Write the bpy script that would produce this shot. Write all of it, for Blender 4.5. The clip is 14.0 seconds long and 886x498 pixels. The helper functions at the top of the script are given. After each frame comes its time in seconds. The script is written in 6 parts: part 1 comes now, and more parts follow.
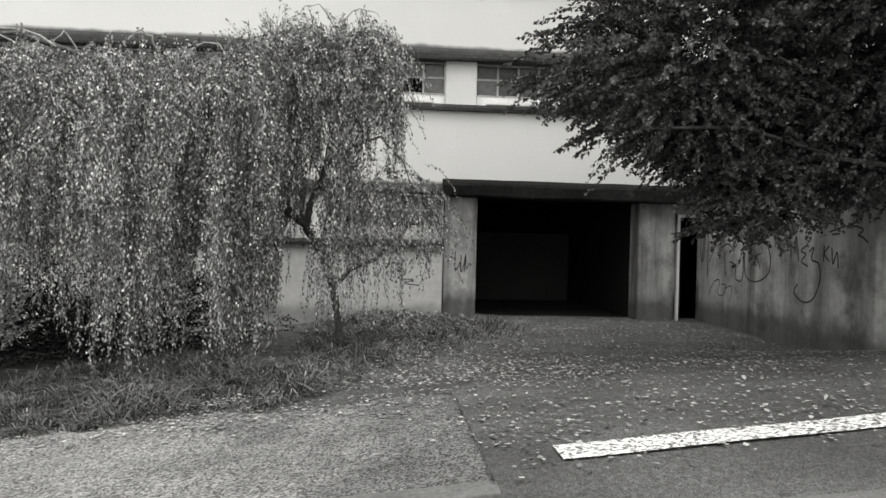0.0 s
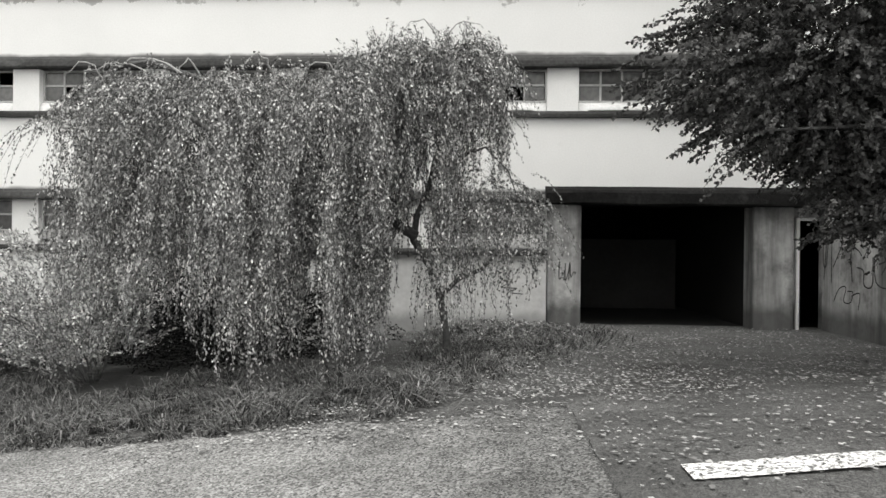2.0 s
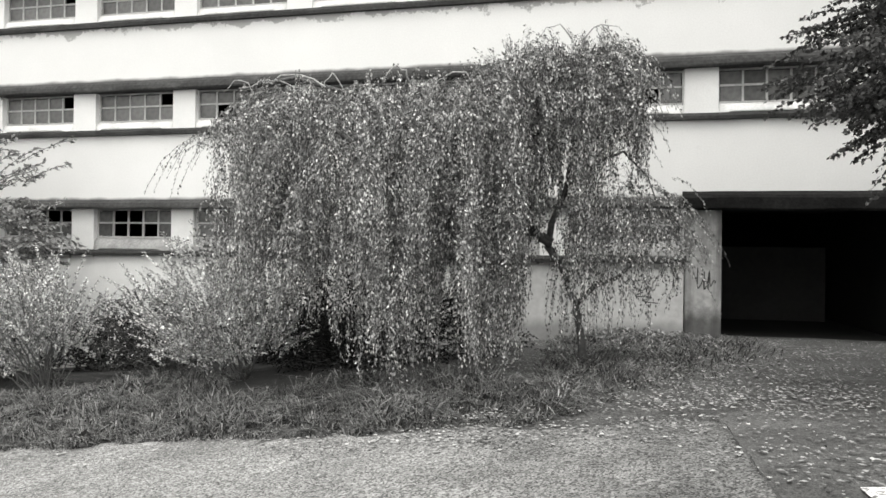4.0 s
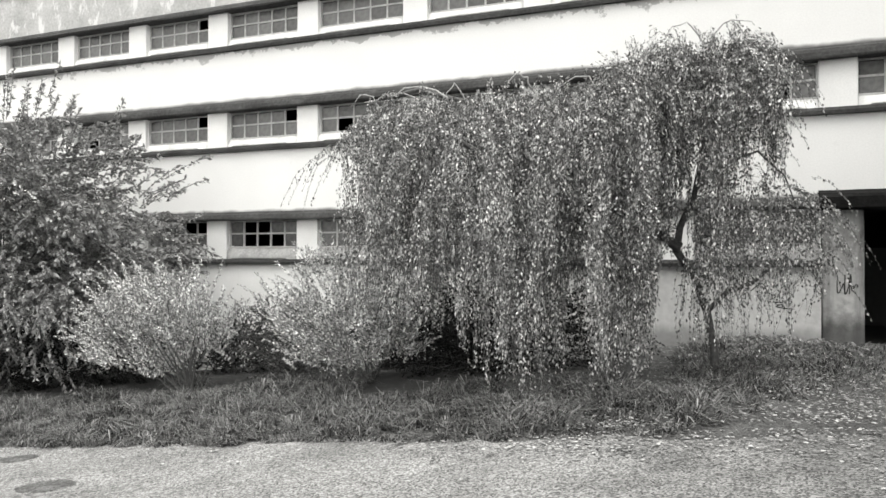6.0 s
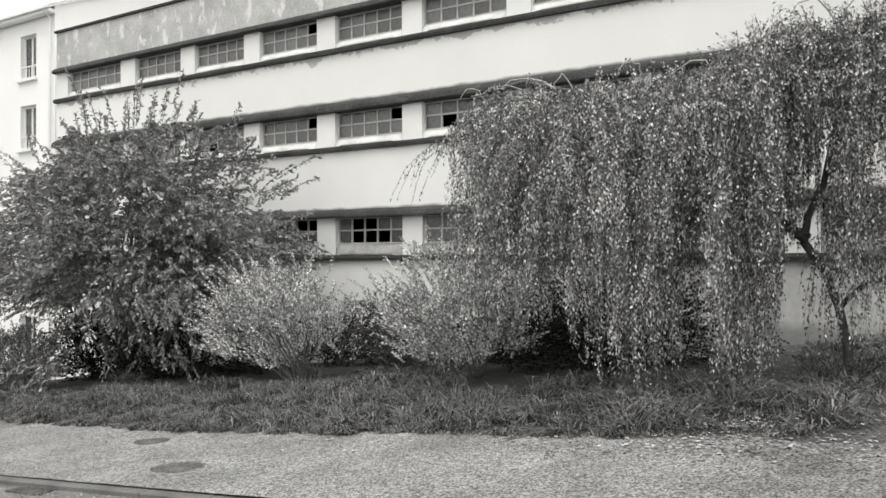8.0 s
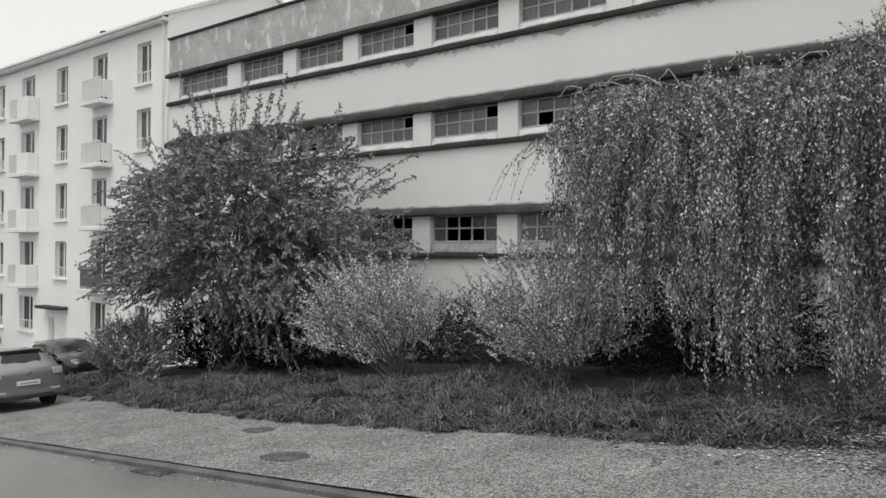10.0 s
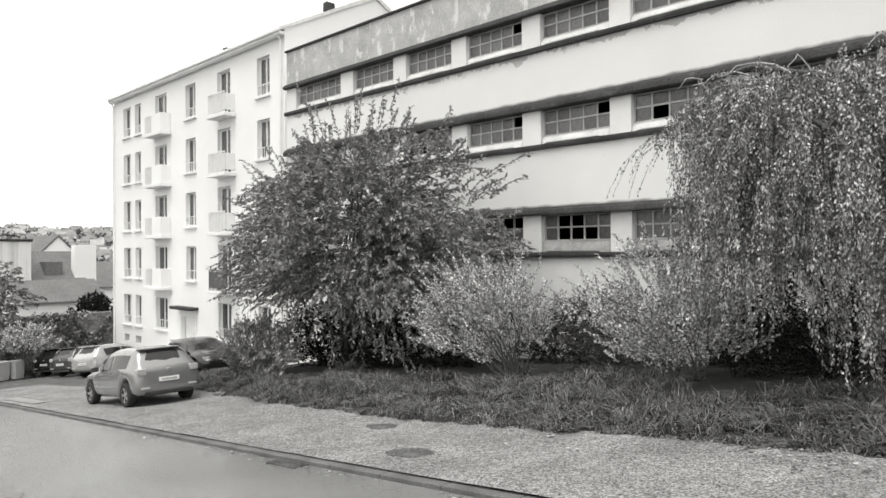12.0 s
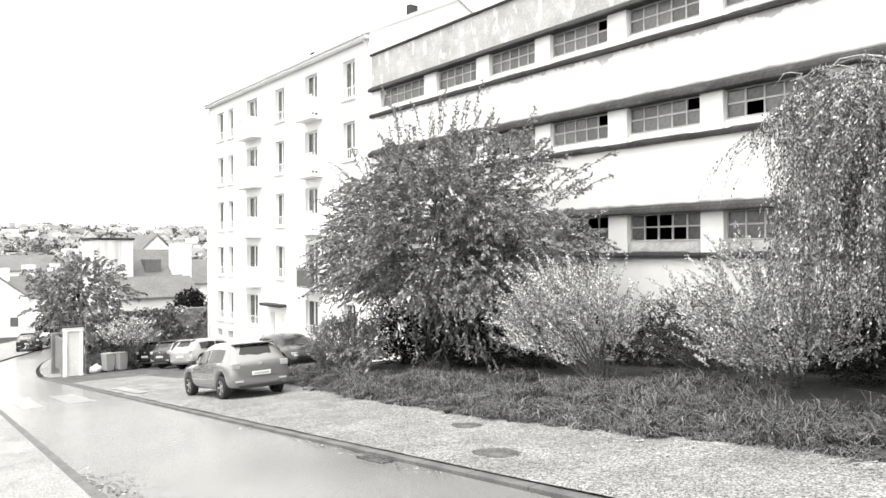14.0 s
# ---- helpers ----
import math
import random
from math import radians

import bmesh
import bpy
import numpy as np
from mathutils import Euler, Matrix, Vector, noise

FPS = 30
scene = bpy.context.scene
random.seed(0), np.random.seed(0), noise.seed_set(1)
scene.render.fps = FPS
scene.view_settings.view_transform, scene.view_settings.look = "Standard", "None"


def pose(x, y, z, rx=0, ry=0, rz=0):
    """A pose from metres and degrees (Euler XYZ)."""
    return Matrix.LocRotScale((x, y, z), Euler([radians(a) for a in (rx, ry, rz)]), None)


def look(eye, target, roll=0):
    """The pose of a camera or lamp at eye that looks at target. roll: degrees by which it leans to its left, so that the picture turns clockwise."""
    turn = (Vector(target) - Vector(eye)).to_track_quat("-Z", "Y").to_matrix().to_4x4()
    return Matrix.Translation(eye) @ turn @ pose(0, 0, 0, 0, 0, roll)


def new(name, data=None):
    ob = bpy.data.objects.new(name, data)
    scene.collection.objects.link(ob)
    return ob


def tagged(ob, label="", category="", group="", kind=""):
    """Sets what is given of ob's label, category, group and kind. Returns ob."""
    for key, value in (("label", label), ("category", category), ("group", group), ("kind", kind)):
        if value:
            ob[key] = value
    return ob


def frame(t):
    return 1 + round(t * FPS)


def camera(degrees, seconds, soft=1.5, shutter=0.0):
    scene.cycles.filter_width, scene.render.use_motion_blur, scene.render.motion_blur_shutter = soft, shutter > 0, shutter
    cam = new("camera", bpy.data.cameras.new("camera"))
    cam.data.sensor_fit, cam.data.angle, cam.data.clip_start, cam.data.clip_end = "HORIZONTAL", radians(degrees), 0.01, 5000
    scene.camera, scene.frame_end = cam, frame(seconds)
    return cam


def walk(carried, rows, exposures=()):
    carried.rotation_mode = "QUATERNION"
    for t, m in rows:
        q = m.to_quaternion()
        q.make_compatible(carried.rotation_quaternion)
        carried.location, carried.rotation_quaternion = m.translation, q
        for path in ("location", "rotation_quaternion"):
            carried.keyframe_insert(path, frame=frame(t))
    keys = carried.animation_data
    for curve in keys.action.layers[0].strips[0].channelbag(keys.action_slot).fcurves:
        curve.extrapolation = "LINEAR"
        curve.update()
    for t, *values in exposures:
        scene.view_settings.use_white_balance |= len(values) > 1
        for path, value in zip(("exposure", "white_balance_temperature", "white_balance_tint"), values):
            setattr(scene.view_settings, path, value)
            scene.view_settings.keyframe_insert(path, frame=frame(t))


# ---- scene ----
cam = camera(64.3, 14.0)
PATH = [
    (0, (0.0, -0.024, 1.591), (0.165, 1.969, 1.572), 1.4),
    (0.5, (-0.051, -0.019, 1.597), (0.069, 1.977, 1.58), 1.1),
    (1, (-0.064, -0.002, 1.607), (-0.009, 1.997, 1.594), 0.8),
    (1.5, (-0.099, -0.02, 1.615), (-0.125, 1.98, 1.607), 0.7),
    (2, (-0.172, -0.02, 1.639), (-0.276, 1.977, 1.634), 0.6),
    (2.5, (-0.243, -0.024, 1.632), (-0.42, 1.969, 1.632), 0.4),
    (3, (-0.327, -0.015, 1.615), (-0.593, 1.968, 1.621), 0.3),
    (3.2, (-0.333, -0.015, 1.609), (-0.637, 1.961, 1.616), 0.4),
    (5.3, (-0.616, -0.187, 1.63), (-1.232, 1.716, 1.657), 0.4),
    (5.5, (-0.639, -0.189, 1.633), (-1.283, 1.705, 1.66), 0.2),
    (6, (-0.682, -0.222, 1.631), (-1.399, 1.645, 1.658), 0.1),
    (6.5, (-0.713, -0.254, 1.619), (-1.495, 1.587, 1.643), 0.1),
    (7, (-0.758, -0.207, 1.604), (-1.61, 1.603, 1.629), -0.1),
    (7.5, (-0.779, -0.178, 1.593), (-1.694, 1.601, 1.616), -0.2),
    (8, (-0.814, -0.219, 1.576), (-1.787, 1.528, 1.596), -0.2),
    (10.5, (-0.972, -0.337, 1.602), (-2.211, 1.232, 1.614), 0.3),
    (11, (-0.996, -0.386, 1.597), (-2.295, 1.135, 1.61), 0.0),
    (11.5, (-1.036, -0.423, 1.602), (-2.389, 1.049, 1.615), -0.1),
    (12, (-1.033, -0.464, 1.61), (-2.442, 0.955, 1.621), -0.4),
    (12.5, (-1.049, -0.476, 1.613), (-2.505, 0.896, 1.625), -0.3),
    (13, (-1.048, -0.507, 1.622), (-2.547, 0.817, 1.633), -0.3),
    (13.5, (-1.053, -0.52, 1.629), (-2.584, 0.766, 1.64), -0.3),
    (14, (-1.039, -0.579, 1.64), (-2.599, 0.672, 1.649), -0.2),
]
EXPOSURES = [(0, 0.14), (1.5, 0.25), (3, 0.36), (5.5, 0.52), (6.5, 0.56), (7.5, 0.46), (8.2, 0.02), (10.3, -0.48), (11, -0.3), (12, 0.12), (12.8, 0.58), (14, 0.9)]
walk(cam, [(t, look(e, g, r)) for t, e, g, r in PATH], EXPOSURES)

# ---- light ----
world = bpy.data.worlds.new("overcast")
scene.world = world
world.use_nodes = True
wn = world.node_tree
sky = wn.nodes.new("ShaderNodeTexSky")
sky.sky_type = "NISHITA"
sky.sun_disc = False
sky.sun_elevation = radians(72)
sky.sun_rotation = radians(162)
sky.air_density, sky.dust_density = 1.0, 4.0
grey = wn.nodes.new("ShaderNodeRGBToBW")
wn.links.new(sky.outputs[0], grey.inputs[0])
cloud = wn.nodes.new("ShaderNodeMath")     # a closed, even cloud layer under the sky
cloud.operation = "MULTIPLY_ADD"
cloud.inputs[1].default_value, cloud.inputs[2].default_value = 0.4, 7.2
wn.links.new(grey.outputs[0], cloud.inputs[0])
tint = wn.nodes.new("ShaderNodeMix")     # the film's faint sepia
tint.data_type = "RGBA"
tint.blend_type = "MULTIPLY"
tint.inputs["Factor"].default_value = 1.0
tint.inputs[7].default_value = (1.0, 0.99, 0.945, 1)
wn.links.new(cloud.outputs[0], tint.inputs[6])
wn.links.new(tint.outputs[2], wn.nodes["Background"].inputs[0])
wn.nodes["Background"].inputs[1].default_value = 0.15
sun = new("sun", bpy.data.lights.new("sun", "SUN"))
sun.data.color = (1.0, 0.99, 0.945)
sun.data.energy, sun.data.angle = 1.9, radians(40)
sun.matrix_world = look((3, -9.3, 30), (0, 0, 0))


# ---- materials ----
def material(name, value, rough=0.8, spread=0.25, scale=3.0, fine=40.0, fine_amount=0.12, bump=0.15, bump_scale=60.0,
             metallic=0.0, island=0.0, per_object=0.0, transmission=0.0, coat=0.0, spec=0.5, tone=(1.0, 1.0, 1.0)):
    """A neutral surface with broad stains, fine grain and relief, all in metres."""
    m = bpy.data.materials.new(name)
    m.use_nodes = True
    nt = m.node_tree
    n, l = nt.nodes, nt.links
    b = n["Principled BSDF"]
    b.inputs["Roughness"].default_value = rough
    b.inputs["Metallic"].default_value = metallic
    b.inputs["Coat Weight"].default_value = coat
    b.inputs["Specular IOR Level"].default_value = spec
    b.inputs["Transmission Weight"].default_value = transmission
    co = n.new("ShaderNodeTexCoord")
    big = n.new("ShaderNodeTexNoise")
    big.inputs["Scale"].default_value = 1.0 / scale
    big.inputs["Detail"].default_value = 6.0
    big.inputs["Roughness"].default_value = 0.62
    l.new(co.outputs["Object"], big.inputs["Vector"])
    small = n.new("ShaderNodeTexNoise")
    small.inputs["Scale"].default_value = fine
    small.inputs["Detail"].default_value = 3.0
    l.new(co.outputs["Object"], small.inputs["Vector"])
    r1 = n.new("ShaderNodeMapRange")
    r1.inputs["From Min"].default_value, r1.inputs["From Max"].default_value = 0.3, 0.7
    r1.inputs["To Min"].default_value, r1.inputs["To Max"].default_value = 1 - spread, 1 + spread
    l.new(big.outputs["Fac"], r1.inputs["Value"])
    r2 = n.new("ShaderNodeMapRange")
    r2.inputs["From Min"].default_value, r2.inputs["From Max"].default_value = 0.3, 0.7
    r2.inputs["To Min"].default_value, r2.inputs["To Max"].default_value = 1 - fine_amount, 1 + fine_amount
    l.new(small.outputs["Fac"], r2.inputs["Value"])
    k = n.new("ShaderNodeMath")
    k.operation = "MULTIPLY"
    l.new(r1.outputs[0], k.inputs[0])
    l.new(r2.outputs[0], k.inputs[1])
    last = k.outputs[0]
    for amount, kind in ((island, "g"), (per_object, "o")):
        if amount:
            src = n.new("ShaderNodeNewGeometry").outputs["Random Per Island"] if kind == "g" else n.new("ShaderNodeObjectInfo").outputs["Random"]
            r3 = n.new("ShaderNodeMapRange")
            r3.inputs["To Min"].default_value, r3.inputs["To Max"].default_value = 1 - amount, 1 + amount
            if kind == "g":     # most pieces dull, a few bright
                pw = n.new("ShaderNodeMath")
                pw.operation = "POWER"
                pw.inputs[1].default_value = 1.8
                l.new(src, pw.inputs[0])
                src = pw.outputs[0]
                r3.inputs["To Max"].default_value = 1 + 1.9 * amount
            l.new(src, r3.inputs["Value"])
            k2 = n.new("ShaderNodeMath")
            k2.operation = "MULTIPLY"
            l.new(last, k2.inputs[0])
            l.new(r3.outputs[0], k2.inputs[1])
            last = k2.outputs[0]
    mul = n.new("ShaderNodeMath")
    mul.operation = "MULTIPLY"
    mul.use_clamp = True
    mul.inputs[1].default_value = value
    mul.name = "value"
    l.new(last, mul.inputs[0])
    l.new(mul.outputs[0], b.inputs["Base Color"])
    if bump:
        bn = n.new("ShaderNodeTexNoise")
        bn.inputs["Scale"].default_value = bump_scale
        bn.inputs["Detail"].default_value = 4.0
        l.new(co.outputs["Object"], bn.inputs["Vector"])
        bp = n.new("ShaderNodeBump")
        bp.inputs["Strength"].default_value = bump
        bp.inputs["Distance"].default_value = 0.02
        l.new(bn.outputs["Fac"], bp.inputs["Height"])
        l.new(bp.outputs[0], b.inputs["Normal"])
    return m


def blotches(m, value, scale, low, high, stretch=(1, 1, 1), amount=1.0):
    """Lays flaked or stained patches of another tone over a material."""
    nt = m.node_tree
    n, l = nt.nodes, nt.links
    b = n["Principled BSDF"]
    old = b.inputs["Base Color"].links[0].from_socket
    co = n.new("ShaderNodeTexCoord")
    mp = n.new("ShaderNodeMapping")
    mp.inputs["Scale"].default_value = stretch
    l.new(co.outputs["Object"], mp.inputs["Vector"])
    t = n.new("ShaderNodeTexNoise")
    t.inputs["Scale"].default_value = scale
    t.inputs["Detail"].default_value = 9.0
    t.inputs["Roughness"].default_value = 0.65
    l.new(mp.outputs[0], t.inputs["Vector"])
    r = n.new("ShaderNodeMapRange")
    r.inputs["From Min"].default_value, r.inputs["From Max"].default_value = low, high
    r.inputs["To Max"].default_value = amount
    l.new(t.outputs["Fac"], r.inputs["Value"])
    mix = n.new("ShaderNodeMix")
    mix.data_type = "RGBA"
    l.new(r.outputs[0], mix.inputs["Factor"])
    l.new(old, mix.inputs["A"])
    mix.inputs["B"].default_value = (value, value, value, 1)
    l.new(mix.outputs["Result"], b.inputs["Base Color"])
    return m


def speckle(m, scale, dark, light):
    """Pebbly grain: cells of uneven tone, with relief."""
    nt = m.node_tree
    n, l = nt.nodes, nt.links
    b = n["Principled BSDF"]
    old = b.inputs["Base Color"].links[0].from_socket
    co = n.new("ShaderNodeTexCoord")
    v = n.new("ShaderNodeTexVoronoi")
    v.inputs["Scale"].default_value = scale
    l.new(co.outputs["Object"], v.inputs["Vector"])
    bw = n.new("ShaderNodeRGBToBW")
    l.new(v.outputs["Color"], bw.inputs[0])
    r = n.new("ShaderNodeMapRange")
    r.inputs["From Min"].default_value, r.inputs["From Max"].default_value = 0.2, 0.8
    r.inputs["To Min"].default_value, r.inputs["To Max"].default_value = dark, light
    l.new(bw.outputs[0], r.inputs["Value"])
    k = n.new("ShaderNodeMix")
    k.data_type, k.blend_type = "RGBA", "MULTIPLY"
    k.inputs["Factor"].default_value = 1.0
    l.new(old, k.inputs["A"])
    l.new(r.outputs[0], k.inputs["B"])
    l.new(k.outputs["Result"], b.inputs["Base Color"])
    bp = n.new("ShaderNodeBump")
    bp.inputs["Strength"].default_value = 0.7
    bp.inputs["Distance"].default_value = 0.01
    bp.invert = True
    l.new(v.outputs["Distance"], bp.inputs["Height"])
    l.new(bp.outputs[0], b.inputs["Normal"])
    return m


PLASTER = blotches(material("white_plaster", 0.79, 0.9, 0.05, 4.0, 30.0, 0.03, 0.1, 25.0), 0.5, 0.9, 0.62, 0.78, (1, 1, 1.6), 0.5)


def flaking(m, z_top, deep, value):
    """Paint that has flaked off in ragged tongues below an edge."""
    n, l = m.node_tree.nodes, m.node_tree.links
    b = n["Principled BSDF"]
    old = b.inputs["Base Color"].links[0].from_socket
    co = n.new("ShaderNodeTexCoord")
    sep = n.new("ShaderNodeSeparateXYZ")
    l.new(co.outputs["Object"], sep.inputs[0])
    t = n.new("ShaderNodeTexNoise")
    t.inputs["Scale"].default_value, t.inputs["Detail"].default_value, t.inputs["Roughness"].default_value = 1.3, 8.0, 0.7
    l.new(co.outputs["Object"], t.inputs["Vector"])
    r = n.new("ShaderNodeMapRange")     # 0 at the tongue's depth, 1 at the edge
    r.inputs["From Min"].default_value, r.inputs["From Max"].default_value = z_top - deep, z_top
    l.new(sep.outputs["Z"], r.inputs["Value"])
    s = n.new("ShaderNodeMath")
    s.operation = "MULTIPLY_ADD"
    s.inputs[1].default_value, s.inputs[2].default_value = 0.42, -0.18
    l.new(r.outputs[0], s.inputs[0])
    a = n.new("ShaderNodeMath")
    a.operation = "ADD"
    l.new(s.outputs[0], a.inputs[0])
    l.new(t.outputs["Fac"], a.inputs[1])
    e = n.new("ShaderNodeMapRange")
    e.inputs["From Min"].default_value, e.inputs["From Max"].default_value = 0.57, 0.61
    e.inputs["To Max"].default_value = 0.75
    l.new(a.outputs[0], e.inputs["Value"])
    mix = n.new("ShaderNodeMix")
    mix.data_type = "RGBA"
    l.new(e.outputs[0], mix.inputs["Factor"])
    l.new(old, mix.inputs["A"])
    mix.inputs["B"].default_value = (value, value, value, 1)
    l.new(mix.outputs["Result"], b.inputs["Base Color"])
    return m


def grime(m, z_foot, high, value, amount=0.9):
    """Soot and algae that have settled above a ledge, ragged at their upper edge."""
    n, l = m.node_tree.nodes, m.node_tree.links
    b = n["Principled BSDF"]
    old = b.inputs["Base Color"].links[0].from_socket
    co = n.new("ShaderNodeTexCoord")
    sep = n.new("ShaderNodeSeparateXYZ")
    l.new(co.outputs["Object"], sep.inputs[0])
    t = n.new("ShaderNodeTexNoise")
    t.inputs["Scale"].default_value, t.inputs["Detail"].default_value = 2.2, 8.0
    l.new(co.outputs["Object"], t.inputs["Vector"])
    sh = n.new("ShaderNodeMath")
    sh.operation = "MULTIPLY_ADD"
    sh.inputs[1].default_value = -1.4 * high
    l.new(t.outputs["Fac"], sh.inputs[0])
    l.new(sep.outputs["Z"], sh.inputs[2])
    r = n.new("ShaderNodeMapRange")
    r.interpolation_type = "SMOOTHSTEP"
    r.inputs["From Min"].default_value, r.inputs["From Max"].default_value = z_foot - 0.75 * high, z_foot + 0.3 * high
    r.inputs["To Min"].default_value, r.inputs["To Max"].default_value = amount, 0.0
    l.new(sh.outputs[0], r.inputs["Value"])
    mix = n.new("ShaderNodeMix")
    mix.data_type = "RGBA"
    l.new(r.outputs[0], mix.inputs["Factor"])
    l.new(old, mix.inputs["A"])
    mix.inputs["B"].default_value = (value, value, value, 1)
    l.new(mix.outputs["Result"], b.inputs["Base Color"])
    return m


FLAKED = flaking(material("flaked_plaster", 0.79, 0.9, 0.05, 4.0, 30.0, 0.03, 0.1, 25.0), 7.14, 0.5, 0.34)
grime(FLAKED, 5.73, 0.09, 0.12)
grime(PLASTER, 2.82, 0.09, 0.12)
PILLAR = material("pillar_plaster", 0.8, 0.9, 0.08, 1.5, 30.0, 0.04, 0.1, 30.0)
# blotched concrete; the shade under the tree is put into its near-black base
SHADED_CANOPY = blotches(material("shaded_canopy_concrete", 0.012, 0.95, 0.4, 0.8, 14.0, 0.35, 0.4, 26.0, spec=0.08), 0.06, 1.6, 0.6, 0.75, (1, 1, 1), 0.7)
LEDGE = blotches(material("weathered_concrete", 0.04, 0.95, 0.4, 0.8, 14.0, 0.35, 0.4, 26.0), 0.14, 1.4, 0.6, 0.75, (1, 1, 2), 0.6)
SILL = blotches(material("sill_plaster", 0.66, 0.9, 0.15, 0.8, 18.0, 0.1, 0.2, 30.0), 0.25, 1.8, 0.55, 0.75, (1, 1, 1), 0.7)
GREY_SILL = blotches(material("grimy_sill_plaster", 0.34, 0.9, 0.2, 0.8, 18.0, 0.15, 0.2, 30.0), 0.12, 1.8, 0.5, 0.7, (1, 1, 1), 0.7)
PARAPET = blotches(material("flaking_parapet", 0.46, 0.95, 0.25, 0.9, 14.0, 0.15, 0.3, 20.0), 0.75, 2.4, 0.54, 0.6, (1, 1, 0.45), 0.8)
GREY_WALL = blotches(blotches(material("dirty_render", 0.42, 0.95, 0.25, 1.0, 9.0, 0.1, 0.15, 14.0), 0.05, 0.7, 0.46, 0.66, (2.2, 2.2, 0.2), 0.85), 0.07, 1.3, 0.5, 0.66, (1, 1, 1.0), 0.7)
LOW_WALL = blotches(material("grimy_low_render", 0.58, 0.95, 0.15, 1.8, 9.0, 0.06, 0.12, 14.0), 0.14, 0.8, 0.55, 0.8, (1, 1, 0.7), 0.8)
grime(GREY_WALL, 0.28, 0.4, 0.05, 0.8)
grime(LOW_WALL, 0.05, 0.3, 0.12, 0.6)
LIT_WALL_PANEL = material("lit_wall_panel", 0.05, 0.9, 0.15, 1.0, 9.0, 0.1, 0.1, 14.0)
FRAME = material("grey_steel_paint", 0.48, 0.6, 0.2, 0.5, 20.0, 0.15, 0.1, 60.0)
# near-black: the shade inside the rooms is put into this colour
ROOM_SHADE = material("room_shade_black", 0.005, 0.95, 0.25, 2.0, 10.0, 0.1, 0.2, 20.0)
ASPHALT = speckle(blotches(material("asphalt", 0.068, 0.8, 0.4, 1.3, 25.0, 0.3, 0.0), 0.15, 0.7, 0.5, 0.75, (0.5, 1.6, 1), 0.7), 110.0, 0.5, 1.6)
ROAD = blotches(material("worn_road", 0.19, 0.22, 0.18, 2.5, 60.0, 0.15, 0.2, 160.0, spec=1.0), 0.08, 0.25, 0.5, 0.7, (0.3, 1.2, 1), 0.4)
GRAVEL = speckle(material("gravel_surface", 0.205, 0.95, 0.25, 0.9, 16.0, 0.22, 0.0, spec=0.2), 62.0, 0.35, 1.7)


def darker_along_x(m, x_from, x_to, value):
    """Darkens a surface from one x to another, with a ragged margin."""
    n, l = m.node_tree.nodes, m.node_tree.links
    sock = n["Principled BSDF"].inputs["Base Color"]
    co = n.new("ShaderNodeTexCoord")
    sep = n.new("ShaderNodeSeparateXYZ")
    l.new(co.outputs["Object"], sep.inputs[0])
    nz = n.new("ShaderNodeTexNoise")
    nz.inputs["Scale"].default_value, nz.inputs["Detail"].default_value = 1.6, 8.0
    l.new(co.outputs["Object"], nz.inputs["Vector"])
    ad = n.new("ShaderNodeMath")
    ad.operation = "MULTIPLY_ADD"
    ad.inputs[1].default_value = 5.0
    l.new(nz.outputs["Fac"], ad.inputs[0])
    l.new(sep.outputs[0], ad.inputs[2])
    rg = n.new("ShaderNodeMapRange")
    rg.interpolation_type = "SMOOTHSTEP"
    rg.inputs["From Min"].default_value, rg.inputs["From Max"].default_value = x_from + 2.5, x_to + 2.5
    l.new(ad.outputs[0], rg.inputs["Value"])
    k = n.new("ShaderNodeMix")
    k.data_type = "RGBA"
    k.blend_type = "MULTIPLY"
    l.new(rg.outputs[0], k.inputs["Factor"])
    l.new(sock.links[0].from_socket, k.inputs[6])
    k.inputs[7].default_value = (value, value, value, 1)
    l.new(k.outputs[2], sock)
    return m


darker_along_x(GRAVEL, -2.6, 1.3, 0.5)
PAVE = speckle(material("pavement_asphalt", 0.26, 0.9, 0.2, 1.0, 30.0, 0.2, 0.0), 90.0, 0.5, 1.5)
KERB = material("kerb_granite", 0.12, 0.9, 0.25, 0.5, 30.0, 0.25, 0.3, 60.0, per_object=0.08)
PAINT = blotches(material("worn_road_paint", 0.75, 0.8, 0.1, 0.5, 40.0, 0.1, 0.3, 80.0), 0.1, 24.0, 0.5, 0.56, (1, 1.3, 1), 1.0)
FADED = blotches(material("faded_road_paint", 0.27, 0.35, 0.15, 0.6, 30.0, 0.15, 0.1, 80.0), 0.2, 2.5, 0.45, 0.6, (1, 1, 1), 0.9)
SOIL = material("soil_and_litter", 0.022, 1.0, 0.4, 1.2, 15.0, 0.4, 0.6, 20.0)
DIRT = speckle(blotches(material("trodden_dirt", 0.07, 0.95, 0.35, 0.8, 20.0, 0.3, 0.0), 0.05, 1.2, 0.5, 0.65, (1, 1, 1), 0.7), 70.0, 0.5, 1.5)
GRASS = material("grass_blades", 0.12, 0.8, 0.4, 1.2, 5.0, 0.2, 0.0, island=0.7, spec=0.2)
DARK_LITTER = material("rotted_leaves", 0.06, 0.8, 0.2, 1.0, 20.0, 0.2, 0.0, island=0.6)
LITTER = material("fallen_leaves", 0.2, 0.7, 0.2, 1.0, 20.0, 0.2, 0.0, island=0.75)
BARK = material("bark", 0.09, 0.95, 0.3, 0.3, 20.0, 0.3, 0.6, 30.0)
PALE_BARK = material("pale_birch_bark", 0.35, 0.9, 0.4, 0.2, 25.0, 0.3, 0.4, 40.0)
